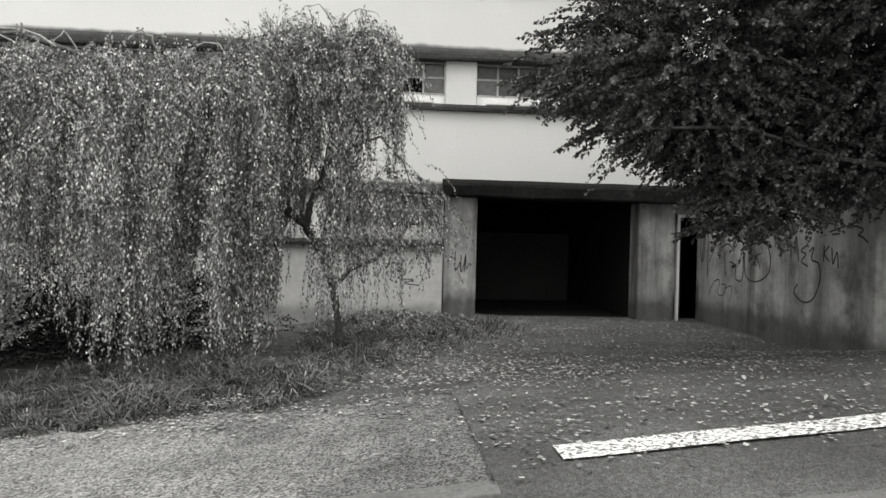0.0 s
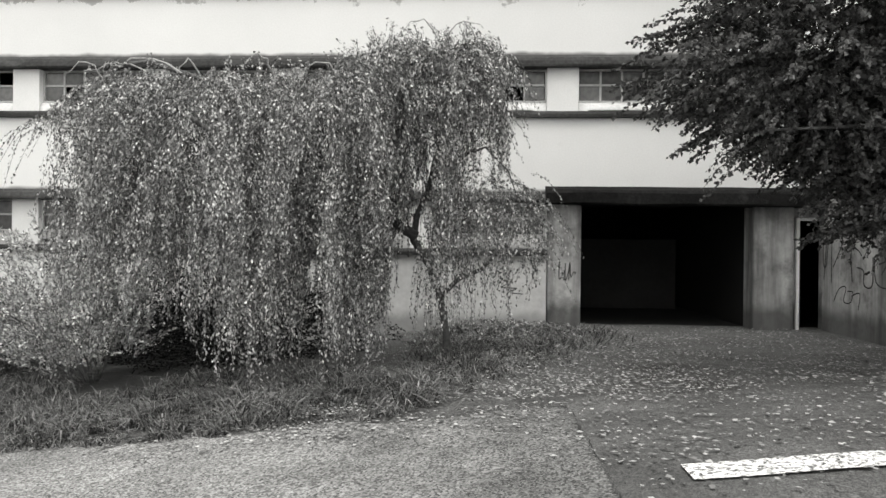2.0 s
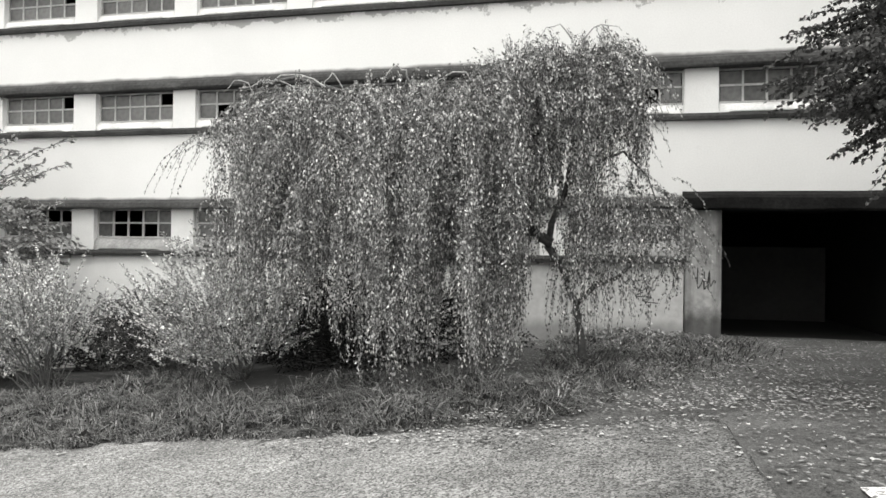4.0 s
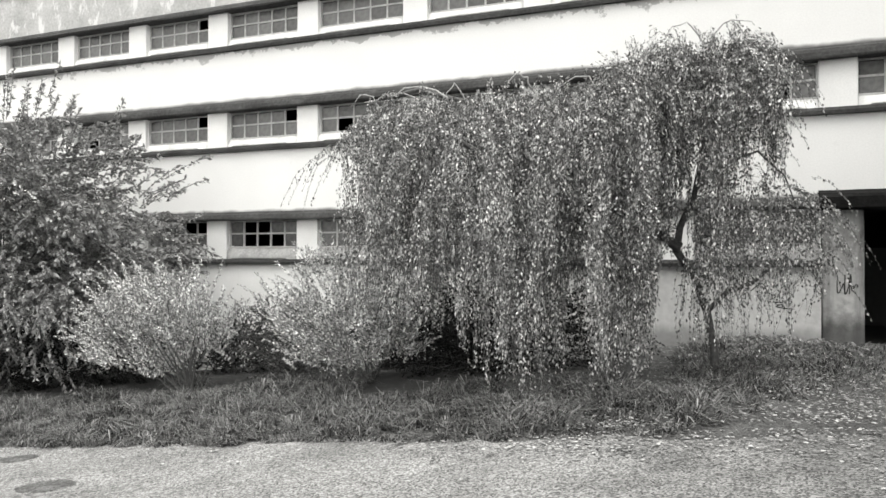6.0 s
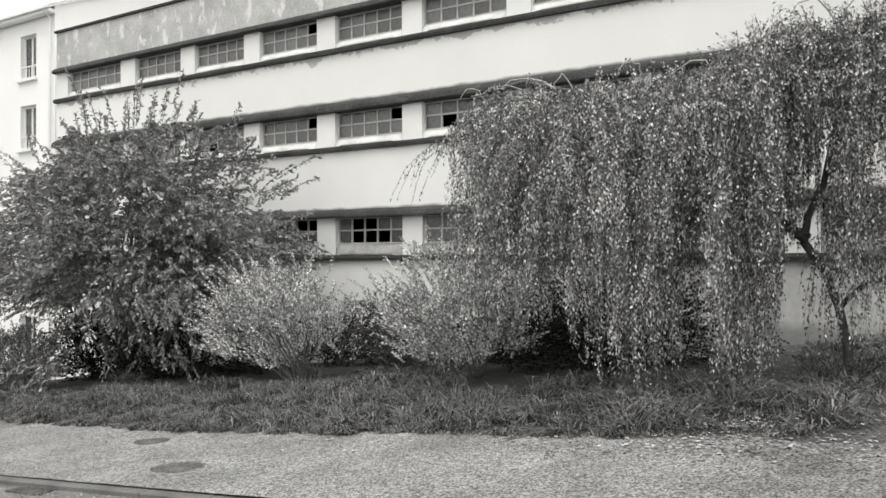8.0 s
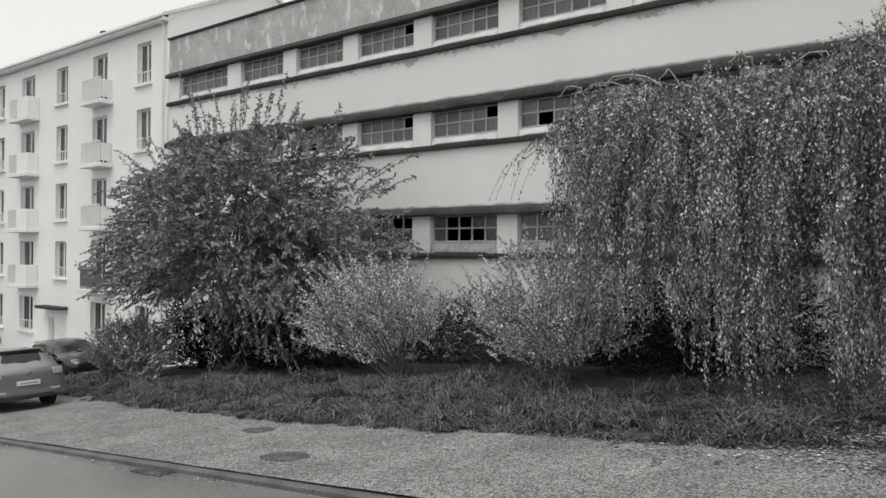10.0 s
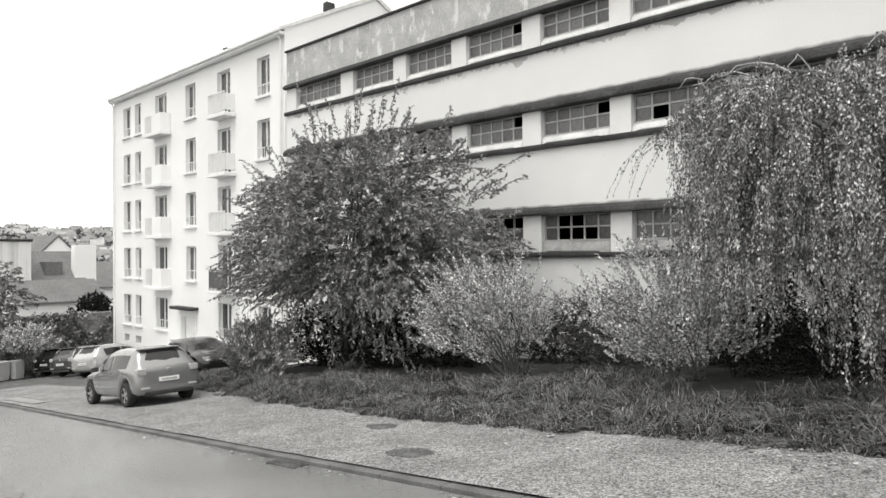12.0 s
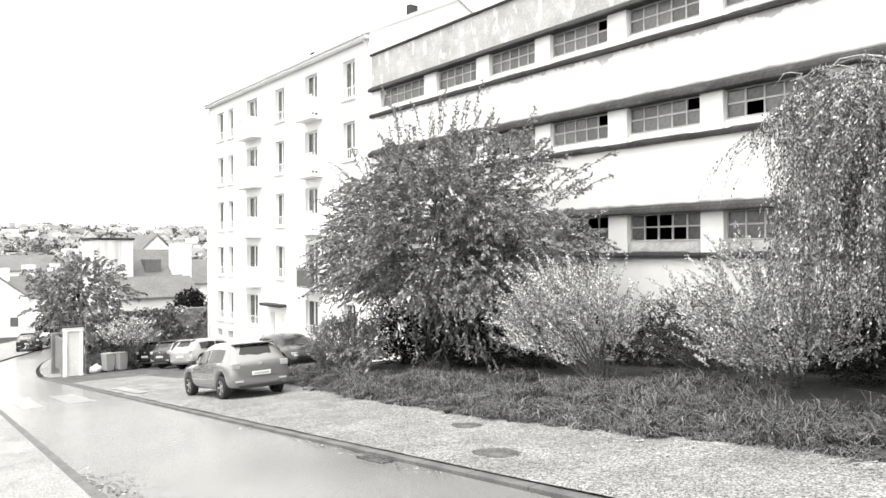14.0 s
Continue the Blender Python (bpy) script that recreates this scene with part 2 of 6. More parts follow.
WILLOW_LEAF = material("weeping_leaves", 0.27, 0.45, 0.45, 0.5, 8.0, 0.1, 0.0, island=0.75, spec=0.5)
CHERRY_LEAF = material("cherry_leaves", 0.245, 0.6, 0.3, 0.8, 8.0, 0.1, 0.0, island=0.4, spec=0.25)
LIME_LEAF = material("broad_leaves", 0.08, 0.6, 0.3, 0.7, 8.0, 0.1, 0.0, island=0.55, spec=0.12)
PALE_LEAF = material("pale_shrub_leaves", 0.46, 0.55, 0.2, 0.6, 8.0, 0.1, 0.0, island=0.65, spec=0.4)
SHADE_LEAF = material("shrub_leaves", 0.09, 0.6, 0.3, 1.0, 8.0, 0.1, 0.0, island=0.6, spec=0.2)
# near-black leaves: the hollow shade under the trees is put into their colour
BLACKENED_LEAF = material("shade_blackened_leaves", 0.022, 0.7, 0.3, 1.0, 8.0, 0.1, 0.0, island=0.6, spec=0.05)
WALL_IVY = material("wall_ivy", 0.2, 0.5, 0.3, 1.0, 8.0, 0.1, 0.0, island=0.6)
WHITE_PAINT = material("apartment_render", 0.88, 0.9, 0.04, 5.0, 20.0, 0.02, 0.05, 30.0)
TRIM_PAINT = material("pale_trim", 0.82, 0.8, 0.08, 1.0, 20.0, 0.05, 0.05, 40.0)
PALE_ROOF = material("pale_roof", 0.75, 0.8, 0.1, 2.0, 6.0, 0.1, 0.1, 12.0)
# a lighter copy of the slate: distance haze is put into its colour
HAZED_ROOF = material("hazed_slate", 0.25, 0.9, 0.2, 8.0, 1.0, 0.1, 0.0, island=0.4)
SLATE = material("slate", 0.13, 0.7, 0.2, 2.0, 6.0, 0.2, 0.2, 12.0)
STAINED = blotches(material("stained_white_render", 0.75, 0.9, 0.08, 2.0, 9.0, 0.05, 0.05, 20.0), 0.3, 0.5, 0.5, 0.7, (2, 2, 0.15), 0.6)
STONE = blotches(material("rubble_stone", 0.2, 0.95, 0.3, 0.6, 8.0, 0.3, 0.5, 9.0), 0.08, 3.0, 0.5, 0.6, (1, 1, 1.5), 0.7)
RUBBER = material("tyre_rubber", 0.025, 0.85, 0.1, 0.3, 40.0, 0.1, 0.1, 80.0)
RIM = material("alloy", 0.55, 0.35, 0.05, 0.3, 40.0, 0.05, 0.0, metallic=0.8)
TRIM_BLACK = material("black_trim", 0.03, 0.5, 0.1, 0.3, 40.0, 0.1, 0.0)
PLATE = material("plate_white", 0.75, 0.4, 0.03, 0.3, 40.0, 0.03, 0.0)
LAMP_RED = material("tail_lamp", 0.42, 0.15, 0.1, 0.3, 40.0, 0.05, 0.0, coat=0.6)
SPRAY = material("black_spray_paint", 0.03, 0.7, 0.3, 0.3, 40.0, 0.3, 0.0)
IRON = speckle(material("cast_iron", 0.075, 0.75, 0.5, 0.25, 18.0, 0.4, 0.4, 60.0), 60.0, 0.45, 1.7)
GATE_WOOD = blotches(material("weathered_gate_wood", 0.2, 0.9, 0.2, 0.5, 30.0, 0.2, 0.2, 40.0), 0.08, 2.0, 0.5, 0.65, (5, 5, 0.3), 0.8)
BIN = material("bin_plastic", 0.45, 0.5, 0.08, 0.5, 30.0, 0.05, 0.0)
RAIL = material("balcony_panel", 0.8, 0.5, 0.06, 0.5, 30.0, 0.05, 0.0)
RAIL_DARK = material("dark_balcony_panel", 0.2, 0.5, 0.1, 0.5, 30.0, 0.05, 0.0)
CURTAIN = material("pale_curtain", 0.8, 0.9, 0.1, 0.4, 12.0, 0.05, 0.0)
TOWN = material("town_render", 0.62, 0.9, 0.1, 6.0, 2.0, 0.05, 0.0, per_object=0.15)


def pane_glass(name, value, clear, rough):
    """Dirty glass: part see-through, part grey film with a gloss."""
    m = material(name, value, rough, 0.25, 0.4, 8.0, 0.2, 0.05, 6.0, per_object=0.3)
    n, l = m.node_tree.nodes, m.node_tree.links
    t = n.new("ShaderNodeBsdfTransparent")
    mix = n.new("ShaderNodeMixShader")
    mix.inputs[0].default_value = clear
    out = n["Material Output"]
    l.new(n["Principled BSDF"].outputs[0], mix.inputs[1])
    l.new(t.outputs[0], mix.inputs[2])
    l.new(mix.outputs[0], out.inputs[0])
    return m


# dusty film; the reflected sky is also put into its grey
PANE = pane_glass("dusty_sky_grey_glass", 0.19, 0.2, 0.2)
HOME_GLASS = pane_glass("house_window_glass", 0.13, 0.2, 0.04)
CAR_GLASS = pane_glass("car_glass", 0.02, 0.08, 0.05)


def leafy(m, share_):
    """Lets part of the light through a leaf."""
    n, l = m.node_tree.nodes, m.node_tree.links
    t = n.new("ShaderNodeBsdfTranslucent")
    l.new(n["Principled BSDF"].inputs["Base Color"].links[0].from_socket, t.inputs["Color"])
    mix = n.new("ShaderNodeMixShader")
    mix.inputs[0].default_value = share_
    l.new(n["Principled BSDF"].outputs[0], mix.inputs[1])
    l.new(t.outputs[0], mix.inputs[2])
    l.new(mix.outputs[0], n["Material Output"].inputs[0])


for leaf_, part_ in ((WILLOW_LEAF, 0.06), (CHERRY_LEAF, 0.15), (PALE_LEAF, 0.12), (GRASS, 0.12)):
    leafy(leaf_, part_)


# ---- building blocks ----
def part(name, bm, mat, parent=None, label="", smooth=False):
    """Links a bmesh as one mesh object under a thing or a part."""
    me = bpy.data.meshes.new(name)
    bm.to_mesh(me)
    bm.free()
    me.materials.append(mat)
    if smooth:
        me.polygons.foreach_set("use_smooth", [True] * len(me.polygons))
    ob = new(name, me)
    if parent:
        ob.parent = parent
    if label:
        ob["label"] = label
    return ob


def share(name, me, parent, m):
    ob = new(name, me)
    ob.parent = parent
    ob.matrix_basis = m
    return ob


def raw(name, verts, faces, mat, parent=None, smooth=False):
    me = bpy.data.meshes.new(name)
    me.from_pydata([tuple(v) for v in verts], [], [tuple(f) for f in faces])
    me.materials.append(mat)
    if smooth:
        me.polygons.foreach_set("use_smooth", [True] * len(me.polygons))
    ob = new(name, me)
    if parent:
        ob.parent = parent
    return ob


def quads(name, verts, mat, parent=None):
    """One mesh from an array of loose quads (n, 4, 3)."""
    v = np.asarray(verts, dtype=np.float32).reshape(-1, 3)
    k = len(v) // 4
    me = bpy.data.meshes.new(name)
    me.vertices.add(len(v))
    me.vertices.foreach_set("co", v.ravel())
    me.loops.add(len(v))
    me.loops.foreach_set("vertex_index", np.arange(len(v), dtype=np.int32))
    me.polygons.add(k)
    me.polygons.foreach_set("loop_start", np.arange(0, len(v), 4, dtype=np.int32))
    me.polygons.foreach_set("loop_total", np.full(k, 4, dtype=np.int32))
    me.update(calc_edges=True)
    me.materials.append(mat)
    ob = new(name, me)
    if parent:
        ob.parent = parent
    return ob


def empty(name, x=0, y=0, z=0, rz=0):
    ob = new(name)
    ob.matrix_basis = pose(x, y, z, 0, 0, rz)
    return ob


def add_box(bm, x0, x1, y0, y1, z0, z1, bevel=0.0):
    r = bmesh.ops.create_cube(bm, size=1)
    for v in r["verts"]:
        v.co = Vector((x0 + (v.co.x + 0.5) * (x1 - x0), y0 + (v.co.y + 0.5) * (y1 - y0), z0 + (v.co.z + 0.5) * (z1 - z0)))
    if bevel:
        es = list({e for v in r["verts"] for e in v.link_edges})
        bmesh.ops.bevel(bm, geom=es, offset=bevel, segments=2, affect="EDGES", profile=0.5)
    return bm


def box(x0, x1, y0, y1, z0, z1, bevel=0.0):
    return add_box(bmesh.new(), x0, x1, y0, y1, z0, z1, bevel)


def add_tube(bm, points, radii, sides=7):
    """A tapered tube along points."""
    rings = []
    for i, p in enumerate(points):
        a = Vector(points[max(i - 1, 0)])
        b = Vector(points[min(i + 1, len(points) - 1)])
        d = (b - a).normalized()
        u = d.orthogonal().normalized()
        w = d.cross(u)
        rings.append([bm.verts.new(Vector(p) + radii[i] * (math.cos(6.2832 * k / sides) * u + math.sin(6.2832 * k / sides) * w)) for k in range(sides)])
    for r0, r1 in zip(rings, rings[1:]):
        o = min(range(sides), key=lambda s: sum((r1[(k + s) % sides].co - r0[k].co).length for k in range(0, sides, 2)))
        for k in range(sides):
            bm.faces.new((r0[k], r0[(k + 1) % sides], r1[(k + 1 + o) % sides], r1[(k + o) % sides]))
    bm.faces.new(rings[-1])
    bm.faces.new(rings[0][::-1])
    return bm


def run(profile, x0, x1, steps=1, wobble=0.0, ends=0.0):
    """Sweeps a closed (y, z) profile along x; wobble makes it uneven."""
    bm = bmesh.new()
    rings = []
    for i in range(steps + 1):
        x = x0 + (x1 - x0) * i / steps
        ring = []
        for j, (y, z) in enumerate(profile):
            n = noise.noise((x * 1.1, j * 0.7, z)) * wobble
            ring.append(bm.verts.new((x, y + n, z + n * 0.6)))
        rings.append(ring)
    k = len(profile)
    for a, b in zip(rings, rings[1:]):
        for j in range(k):
            bm.faces.new((a[j], a[(j + 1) % k], b[(j + 1) % k], b[j]))
    bm.faces.new(rings[0][::-1])
    bm.faces.new(rings[-1])
    bmesh.ops.recalc_face_normals(bm, faces=bm.faces)
    return bm


# ---- ground ----
def fall(x):
    """The street's long profile: down to the west, across the valley and up the far slope."""
    if x > 0:
        return 0.1 * min(x, 30.0)
    if x > -46:
        return 0.115 * x
    if x > -130:
        return -5.29 + 0.05 * (x + 46)
    if x > -260:
        return -9.49 + 0.03 * (x + 130)
    return -13.39 + 0.085 * (-260 - x) if x > -620 else 17.2


def ease(a, b, v):
    k = min(max((v - a) / (b - a), 0), 1)
    return k * k * (3 - 2 * k)


def gz(x, y):
    """The lie of the land: the yard by the garage is level, the grass bank lies a little above the street."""
    s = fall(x)
    if x > 0:
        return s * (1 - ease(5.5, 11.5, y))
    return s - 0.015 * x * ease(7.6, 10.2, y) * ease(-26, -21.5, x)


def bend(x):
    """How far the street has swung to the north."""
    s = -0.05 * min(x, 0)
    if x < -46:
        s += 0.012 * (x + 46) ** 2 if x > -63 else 3.47 + 0.41 * (-63 - x)
    return s


def grass_edge(x):
    return 7.15 + max(0.0, -x - 9) * 0.14


def sheet(name, xs, ys, dz, mat, rough=0.0, swing=False):
    """A sheet laid over the land; dz is its height above it."""
    v, f = [], []
    ny = len(ys)
    for x in xs:
        for y in ys:
            yy = y + (bend(x) if swing else 0)
            v.append((x, yy, gz(x, yy) + (dz(x, yy) if callable(dz) else dz) + rough * noise.noise((x * 0.9, yy * 0.9, 0))))
    for i in range(len(xs) - 1):
        for j in range(ny - 1):
            a = i * ny + j
            f.append((a, a + ny, a + ny + 1, a + 1))
    return raw(name, v, f, mat, smooth=True)


def band(name, xs, y0, y1, n, dz, mat, rough=0.0):
    """A sheet between two lines across the land."""
    v, f = [], []
    for x in xs:
        for j in range(n + 1):
            y = y0(x) + (y1(x) - y0(x)) * j / n
            v.append((x, y, gz(x, y) + dz + rough * noise.noise((x * 0.9, y * 0.9, 0))))
    for i in range(len(xs) - 1):
        for j in range(n):
            a = i * (n + 1) + j
            f.append((a, a + n + 1, a + n + 2, a + 1))
    return raw(name, v, f, mat, smooth=True)


def span(a, b, step):
    n = max(1, round(abs(b - a) / step))
    return [a + (b - a) * i / n for i in range(n + 1)]


def land(x, y):
    return -0.14 if y < grass_edge(x) + 0.02 or x > 0.9 or x < -21.5 else 0.0


xs = span(-1500, -300, 60) + span(-280, -60, 10) + span(-55, 25, 1.0) + span(40, 600, 80)
ys = span(-900, -60, 60) + span(-50, -10, 10) + span(-5, 6, 1.0) + span(6.3, 10, 0.2) + span(10.5, 16, 0.5) + span(20, 60, 10) + span(100, 900, 80)
ground = sheet("ground", xs, ys, land, SOIL, 0.03)
tagged(ground, "sloping dark earth and far hillside", "ground", kind="structure")
road = sheet("road", span(-140, 40, 2.0), [0.95, 2.1, 3.2, 4.22], -0.07, ROAD, 0.0, True)
tagged(road, "worn grey asphalt street sloping downhill", "road", kind="structure")
pavement = sheet("pavement_near", span(-140, 40, 2.0), [-6, -3, -1, 0.82], 0.0, PAVE, 0.0, True)
tagged(pavement, "gritty asphalt pavement beside the street", "pavement", kind="structure")
verge = band("gravel_strip", span(-36, 0.72, 0.6), lambda x: 4.34 + bend(x), lambda x: grass_edge(max(x, -21)) + 0.35 - (0.9 * max(0.0, noise.noise((x * 1.3, 2, 0)) + 0.45) if x > -3 else 0), 12, 0.0, GRAVEL, 0.015)
tagged(verge, "pale gravel parking strip beside the street", "gravel", kind="structure")
drive = sheet("driveway", span(0.72, 30, 0.6), [3.8, 4.1] + span(4.4, 15.6, 0.6), lambda x, y: -0.008 - 0.066 * min(1, max(0, (4.4 - y) / 0.6)), ASPHALT, 0.015)
tagged(drive, "dark asphalt driveway strewn with leaves", "driveway", kind="structure")
dirt = sheet("dirt_patch", span(-4.0, 0.74, 0.4), span(6.2, 14.9, 0.3), lambda x, y: 0.008 if y > grass_edge(x) + 0.1 else -0.012, DIRT, 0.03)
tagged(dirt, "trodden dirt between grass and driveway", "dirt", kind="structure")
lot = band("parking_lot", span(-44, -21.2, 1.0), lambda x: grass_edge(-21) + 0.36 if x > -36 else 4.43 + bend(x), lambda x: 16.0, 8, -0.01, ASPHALT)
tagged(lot, "dark asphalt car park before the flats", "parking", kind="structure")
far_pave = sheet("pavement_far", span(-140, -44, 2.0), [4.43, 6.4], 0.0, PAVE, 0.0, True)
tagged(far_pave, "pale pavement along the lower street", "pavement", kind="structure")


def kerb(name, y0, y1, x0, x1):
    k = empty(name)
    tagged(k, "low weathered granite kerb beside the street", "kerb", kind="structure")
    me = bpy.data.meshes.new("kerb_stone")
    bm = box(-0.497, 0.497, y0, y1, -0.2, 0.004, 0.01)
    bm.to_mesh(me)
    bm.free()
    me.materials.append(KERB)
    x = x1 - 0.5
    while x > x0:
        share("kerb_stone", me, k, pose(x, bend(x), gz(x, 3), 0, -math.degrees(math.atan(gz(x + 0.5, 3) - gz(x - 0.5, 3))), -2.86 if x < 0 else 0))
        x -= 1.0
    return k


kerb("kerb_far", 4.2, 4.43, -46, 0.75)
kerb("kerb_near", 0.8, 0.96, -46, 20)

# ragged dark joint between the gravel and the driveway
joint_v, joint_f = [], []
for i, y in enumerate(span(4.35, 6.9, 0.06)):
    x = 0.72 + 0.06 * noise.noise((y * 2.5, 1, 0)) + 0.03 * noise.noise((y * 9.0, 1, 0))
    w = 0.002 + 0.022 * max(0.0, noise.noise((y * 4.0, 7, 0)))
    joint_v += [(x - w, y, gz(x, y) + 0.024), (x + w, y, gz(x, y) + 0.024)]
    if i:
        joint_f.append((2 * i - 2, 2 * i - 1, 2 * i + 1, 2 * i))
tagged(raw("joint", joint_v, joint_f, SOIL), "dark ragged joint beside the driveway", "joint", kind="structure")

# white line on the driveway
line = sheet("road_marking", span(1.25, 9.0, 0.25), [4.68, 4.84, 5.0], 0.012, PAINT, 0.015)
tagged(line, "worn white painted line on dark asphalt", "road marking", kind="structure")

# ---- the factory ----
FY = 15.0
X_LEFT, X_RIGHT = -25.05, 13.0
PILLARS = [(-25.05, -24.4), (-21.55, -20.82), (-18.67, -18.04), (-15.98, -15.36), (-13.25, -12.62), (-10.48, -9.88), (-7.56, -6.94),
           (-4.62, -4.0), (-1.68, -1.06), (1.22, 1.88), (4.2, 4.82), (7.1, 7.75), (10.0, 10.65), (12.4, 13.0)]
LEVELS = [(1.91, 2.61), (4.76, 5.46), (7.42, 8.1)]

factory = empty("factory_building", 0, FY, 0)
tagged(factory, "derelict white rendered factory with long window bands", "building")
fy = 0.0     # the wall's face, in the building's own frame


def fpart(name, bm, mat, parent=factory, label="", smooth=False):
    return part(name, bm, mat, parent, label, smooth)


# spandrels between the window bands
GX0, GX1, GT = 1.96, 5.52, 2.55     # the garage's opening
fpart("wall", box(X_LEFT, -6.9, 0, 0.3, -4.5, 1.50), PILLAR)
fpart("wall", box(-6.9, 1.24, 0, 0.3, -4.5, 1.50), LOW_WALL, label="grey render stained along the ground")
fpart("wall", box(X_LEFT, X_RIGHT, 0, 0.3, 2.70, 4.40), PLASTER)
fpart("wall", box(X_LEFT, X_RIGHT, 0, 0.3, 5.60, 7.14), FLAKED, label="white render flaking along its top")
fpart("parapet", box(X_LEFT, X_RIGHT, 0, 0.3, 8.30, 9.56), PARAPET, label="grey flaking rendered parapet")
fpart("coping", box(X_LEFT - 0.05, X_RIGHT, -0.07, 0.4, 9.56, 9.64, 0.015), LEDGE, label="thin dark coping")
fpart("wall", box(X_LEFT, X_LEFT + 0.3, 0.3, 12, -4.5, 9.55), PLASTER)
fpart("wall", box(X_RIGHT - 0.3, X_RIGHT, 0.3, 12, -1, 9.55), PLASTER)
# back wall, slabs and partitions, black in place of the shade indoors
fpart("wall", box(X_LEFT + 0.3, X_RIGHT - 0.3, 11.7, 12, -3.4, 9.55), ROOM_SHADE)
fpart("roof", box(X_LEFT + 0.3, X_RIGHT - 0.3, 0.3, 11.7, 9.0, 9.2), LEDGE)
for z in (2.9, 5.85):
    fpart("floor_slab", box(X_LEFT + 0.3, X_RIGHT - 0.3, 0.32, 11.7, z, z + 0.2), ROOM_SHADE)
fpart("partition", box(X_LEFT + 0.3, X_RIGHT - 0.3, 5.2, 5.35, 3.1, 9.0), ROOM_SHADE)
fpart("partition", box(X_LEFT + 0.3, 1.2, 5.2, 5.35, -3.4, 2.9), ROOM_SHADE)


def lintel_profile(z0, z1, out):
    """A ledge above the windows, coved softly into the wall over it."""
    return [(0.25, z0), (-out, z0), (-out - 0.01, z0 + 0.04), (-out, z1 - 0.1), (-out * 0.75, z1 - 0.03), (-out * 0.35, z1 + 0.01), (-0.006, z1 + 0.05), (0.05, z1 + 0.06), (0.25, z1)]


for (w0, w1), top in zip(LEVELS, (2.78, 5.68, 8.26)):
    x1 = 1.24 if w0 < 2 else X_RIGHT
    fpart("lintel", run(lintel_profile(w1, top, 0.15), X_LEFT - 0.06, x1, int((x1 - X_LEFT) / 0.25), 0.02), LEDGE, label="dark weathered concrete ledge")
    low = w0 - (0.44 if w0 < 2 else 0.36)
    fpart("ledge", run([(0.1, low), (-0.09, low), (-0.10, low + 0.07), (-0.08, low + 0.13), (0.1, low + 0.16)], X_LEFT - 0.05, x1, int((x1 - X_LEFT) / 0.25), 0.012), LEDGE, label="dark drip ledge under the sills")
    for a, b in PILLARS:
        if a < x1:
            fpart("pillar", box(a, min(b, x1), 0.0, 0.32, low + 0.1, w1 + 0.02, 0.012), PILLAR)


def pane_mesh(w, h):
    me = bpy.data.meshes.new("pane")
    bm = box(-w / 2, w / 2, -0.003, 0.003, 0, h)
    bm.to_mesh(me)
    bm.free()
    me.materials.append(PANE)
    return me


def hoop(x0, x1, z0, z1, t, y0, y1):
    """A rectangular frame as one piece."""
    bm = bmesh.new()
    rings = []
    for y in (y0, y1):
        rings.append([bm.verts.new((x, y, z)) for x, z in ((x0, z0), (x1, z0), (x1, z1), (x0, z1))])
        rings.append([bm.verts.new((x, y, z)) for x, z in ((x0 + t, z0 + t), (x1 - t, z0 + t), (x1 - t, z1 - t), (x0 + t, z1 - t))])
    for a, c in ((0, 1), (1, 3), (3, 2), (2, 0)):
        for k in range(4):
            bm.faces.new((rings[a][k], rings[a][(k + 1) % 4], rings[c][(k + 1) % 4], rings[c][k]))
    bmesh.ops.recalc_face_normals(bm, faces=bm.faces)
    return bm


def mesh_of(name, bm, mat):
    me = bpy.data.meshes.new(name)
    bm.to_mesh(me)
    bm.free()
    me.materials.append(mat)
    return me


def industrial_window(x0, x1, z0, z1, cols, rng, lost=()):
    """A steel window with two rows of panes; some panes are gone."""
    y, t = 0.17, 0.02
    w = fpart("window", hoop(x0, x1, z0, z1, 0.035, y - 0.03, y + 0.03), FRAME, label="grey steel window with some panes broken out")
    zs = [z0 + 0.03, z0 + (z1 - z0) * 0.52, z1 - 0.03]
    xs_ = [x0 + 0.03 + (x1 - x0 - 0.06) * i / cols for i in range(cols + 1)]
    bar = mesh_of("glazing_bar", box(-t, t, -0.022, 0.022, z0 + 0.035, z1 - 0.035), FRAME)
    for x in xs_[1:-1]:
        share("glazing_bar", bar, w, pose(x, y, 0))
    share("glazing_bar", mesh_of("glazing_bar", box(x0 + 0.035, x1 - 0.035, -0.026, 0.026, -t, t), FRAME), w, pose(0, y, zs[1]))
    pw = (xs_[1] - xs_[0]) - 2 * t
    me = [pane_mesh(pw, zs[1] - zs[0] - 2 * t), pane_mesh(pw, zs[2] - zs[1] - 2 * t)]
    for r in range(2):
        for i in range(cols):
            gone = (r, i) in lost or (-9 < x0 < 1 and z0 < 7 and rng.random() < 0.06)
            if not gone:
                share("pane", me[r], w, pose((xs_[i] + xs_[i + 1]) / 2, y + 0.004, zs[r] + t, rng.uniform(-0.8, 0.8), 0, rng.uniform(-0.8, 0.8)))
    return w


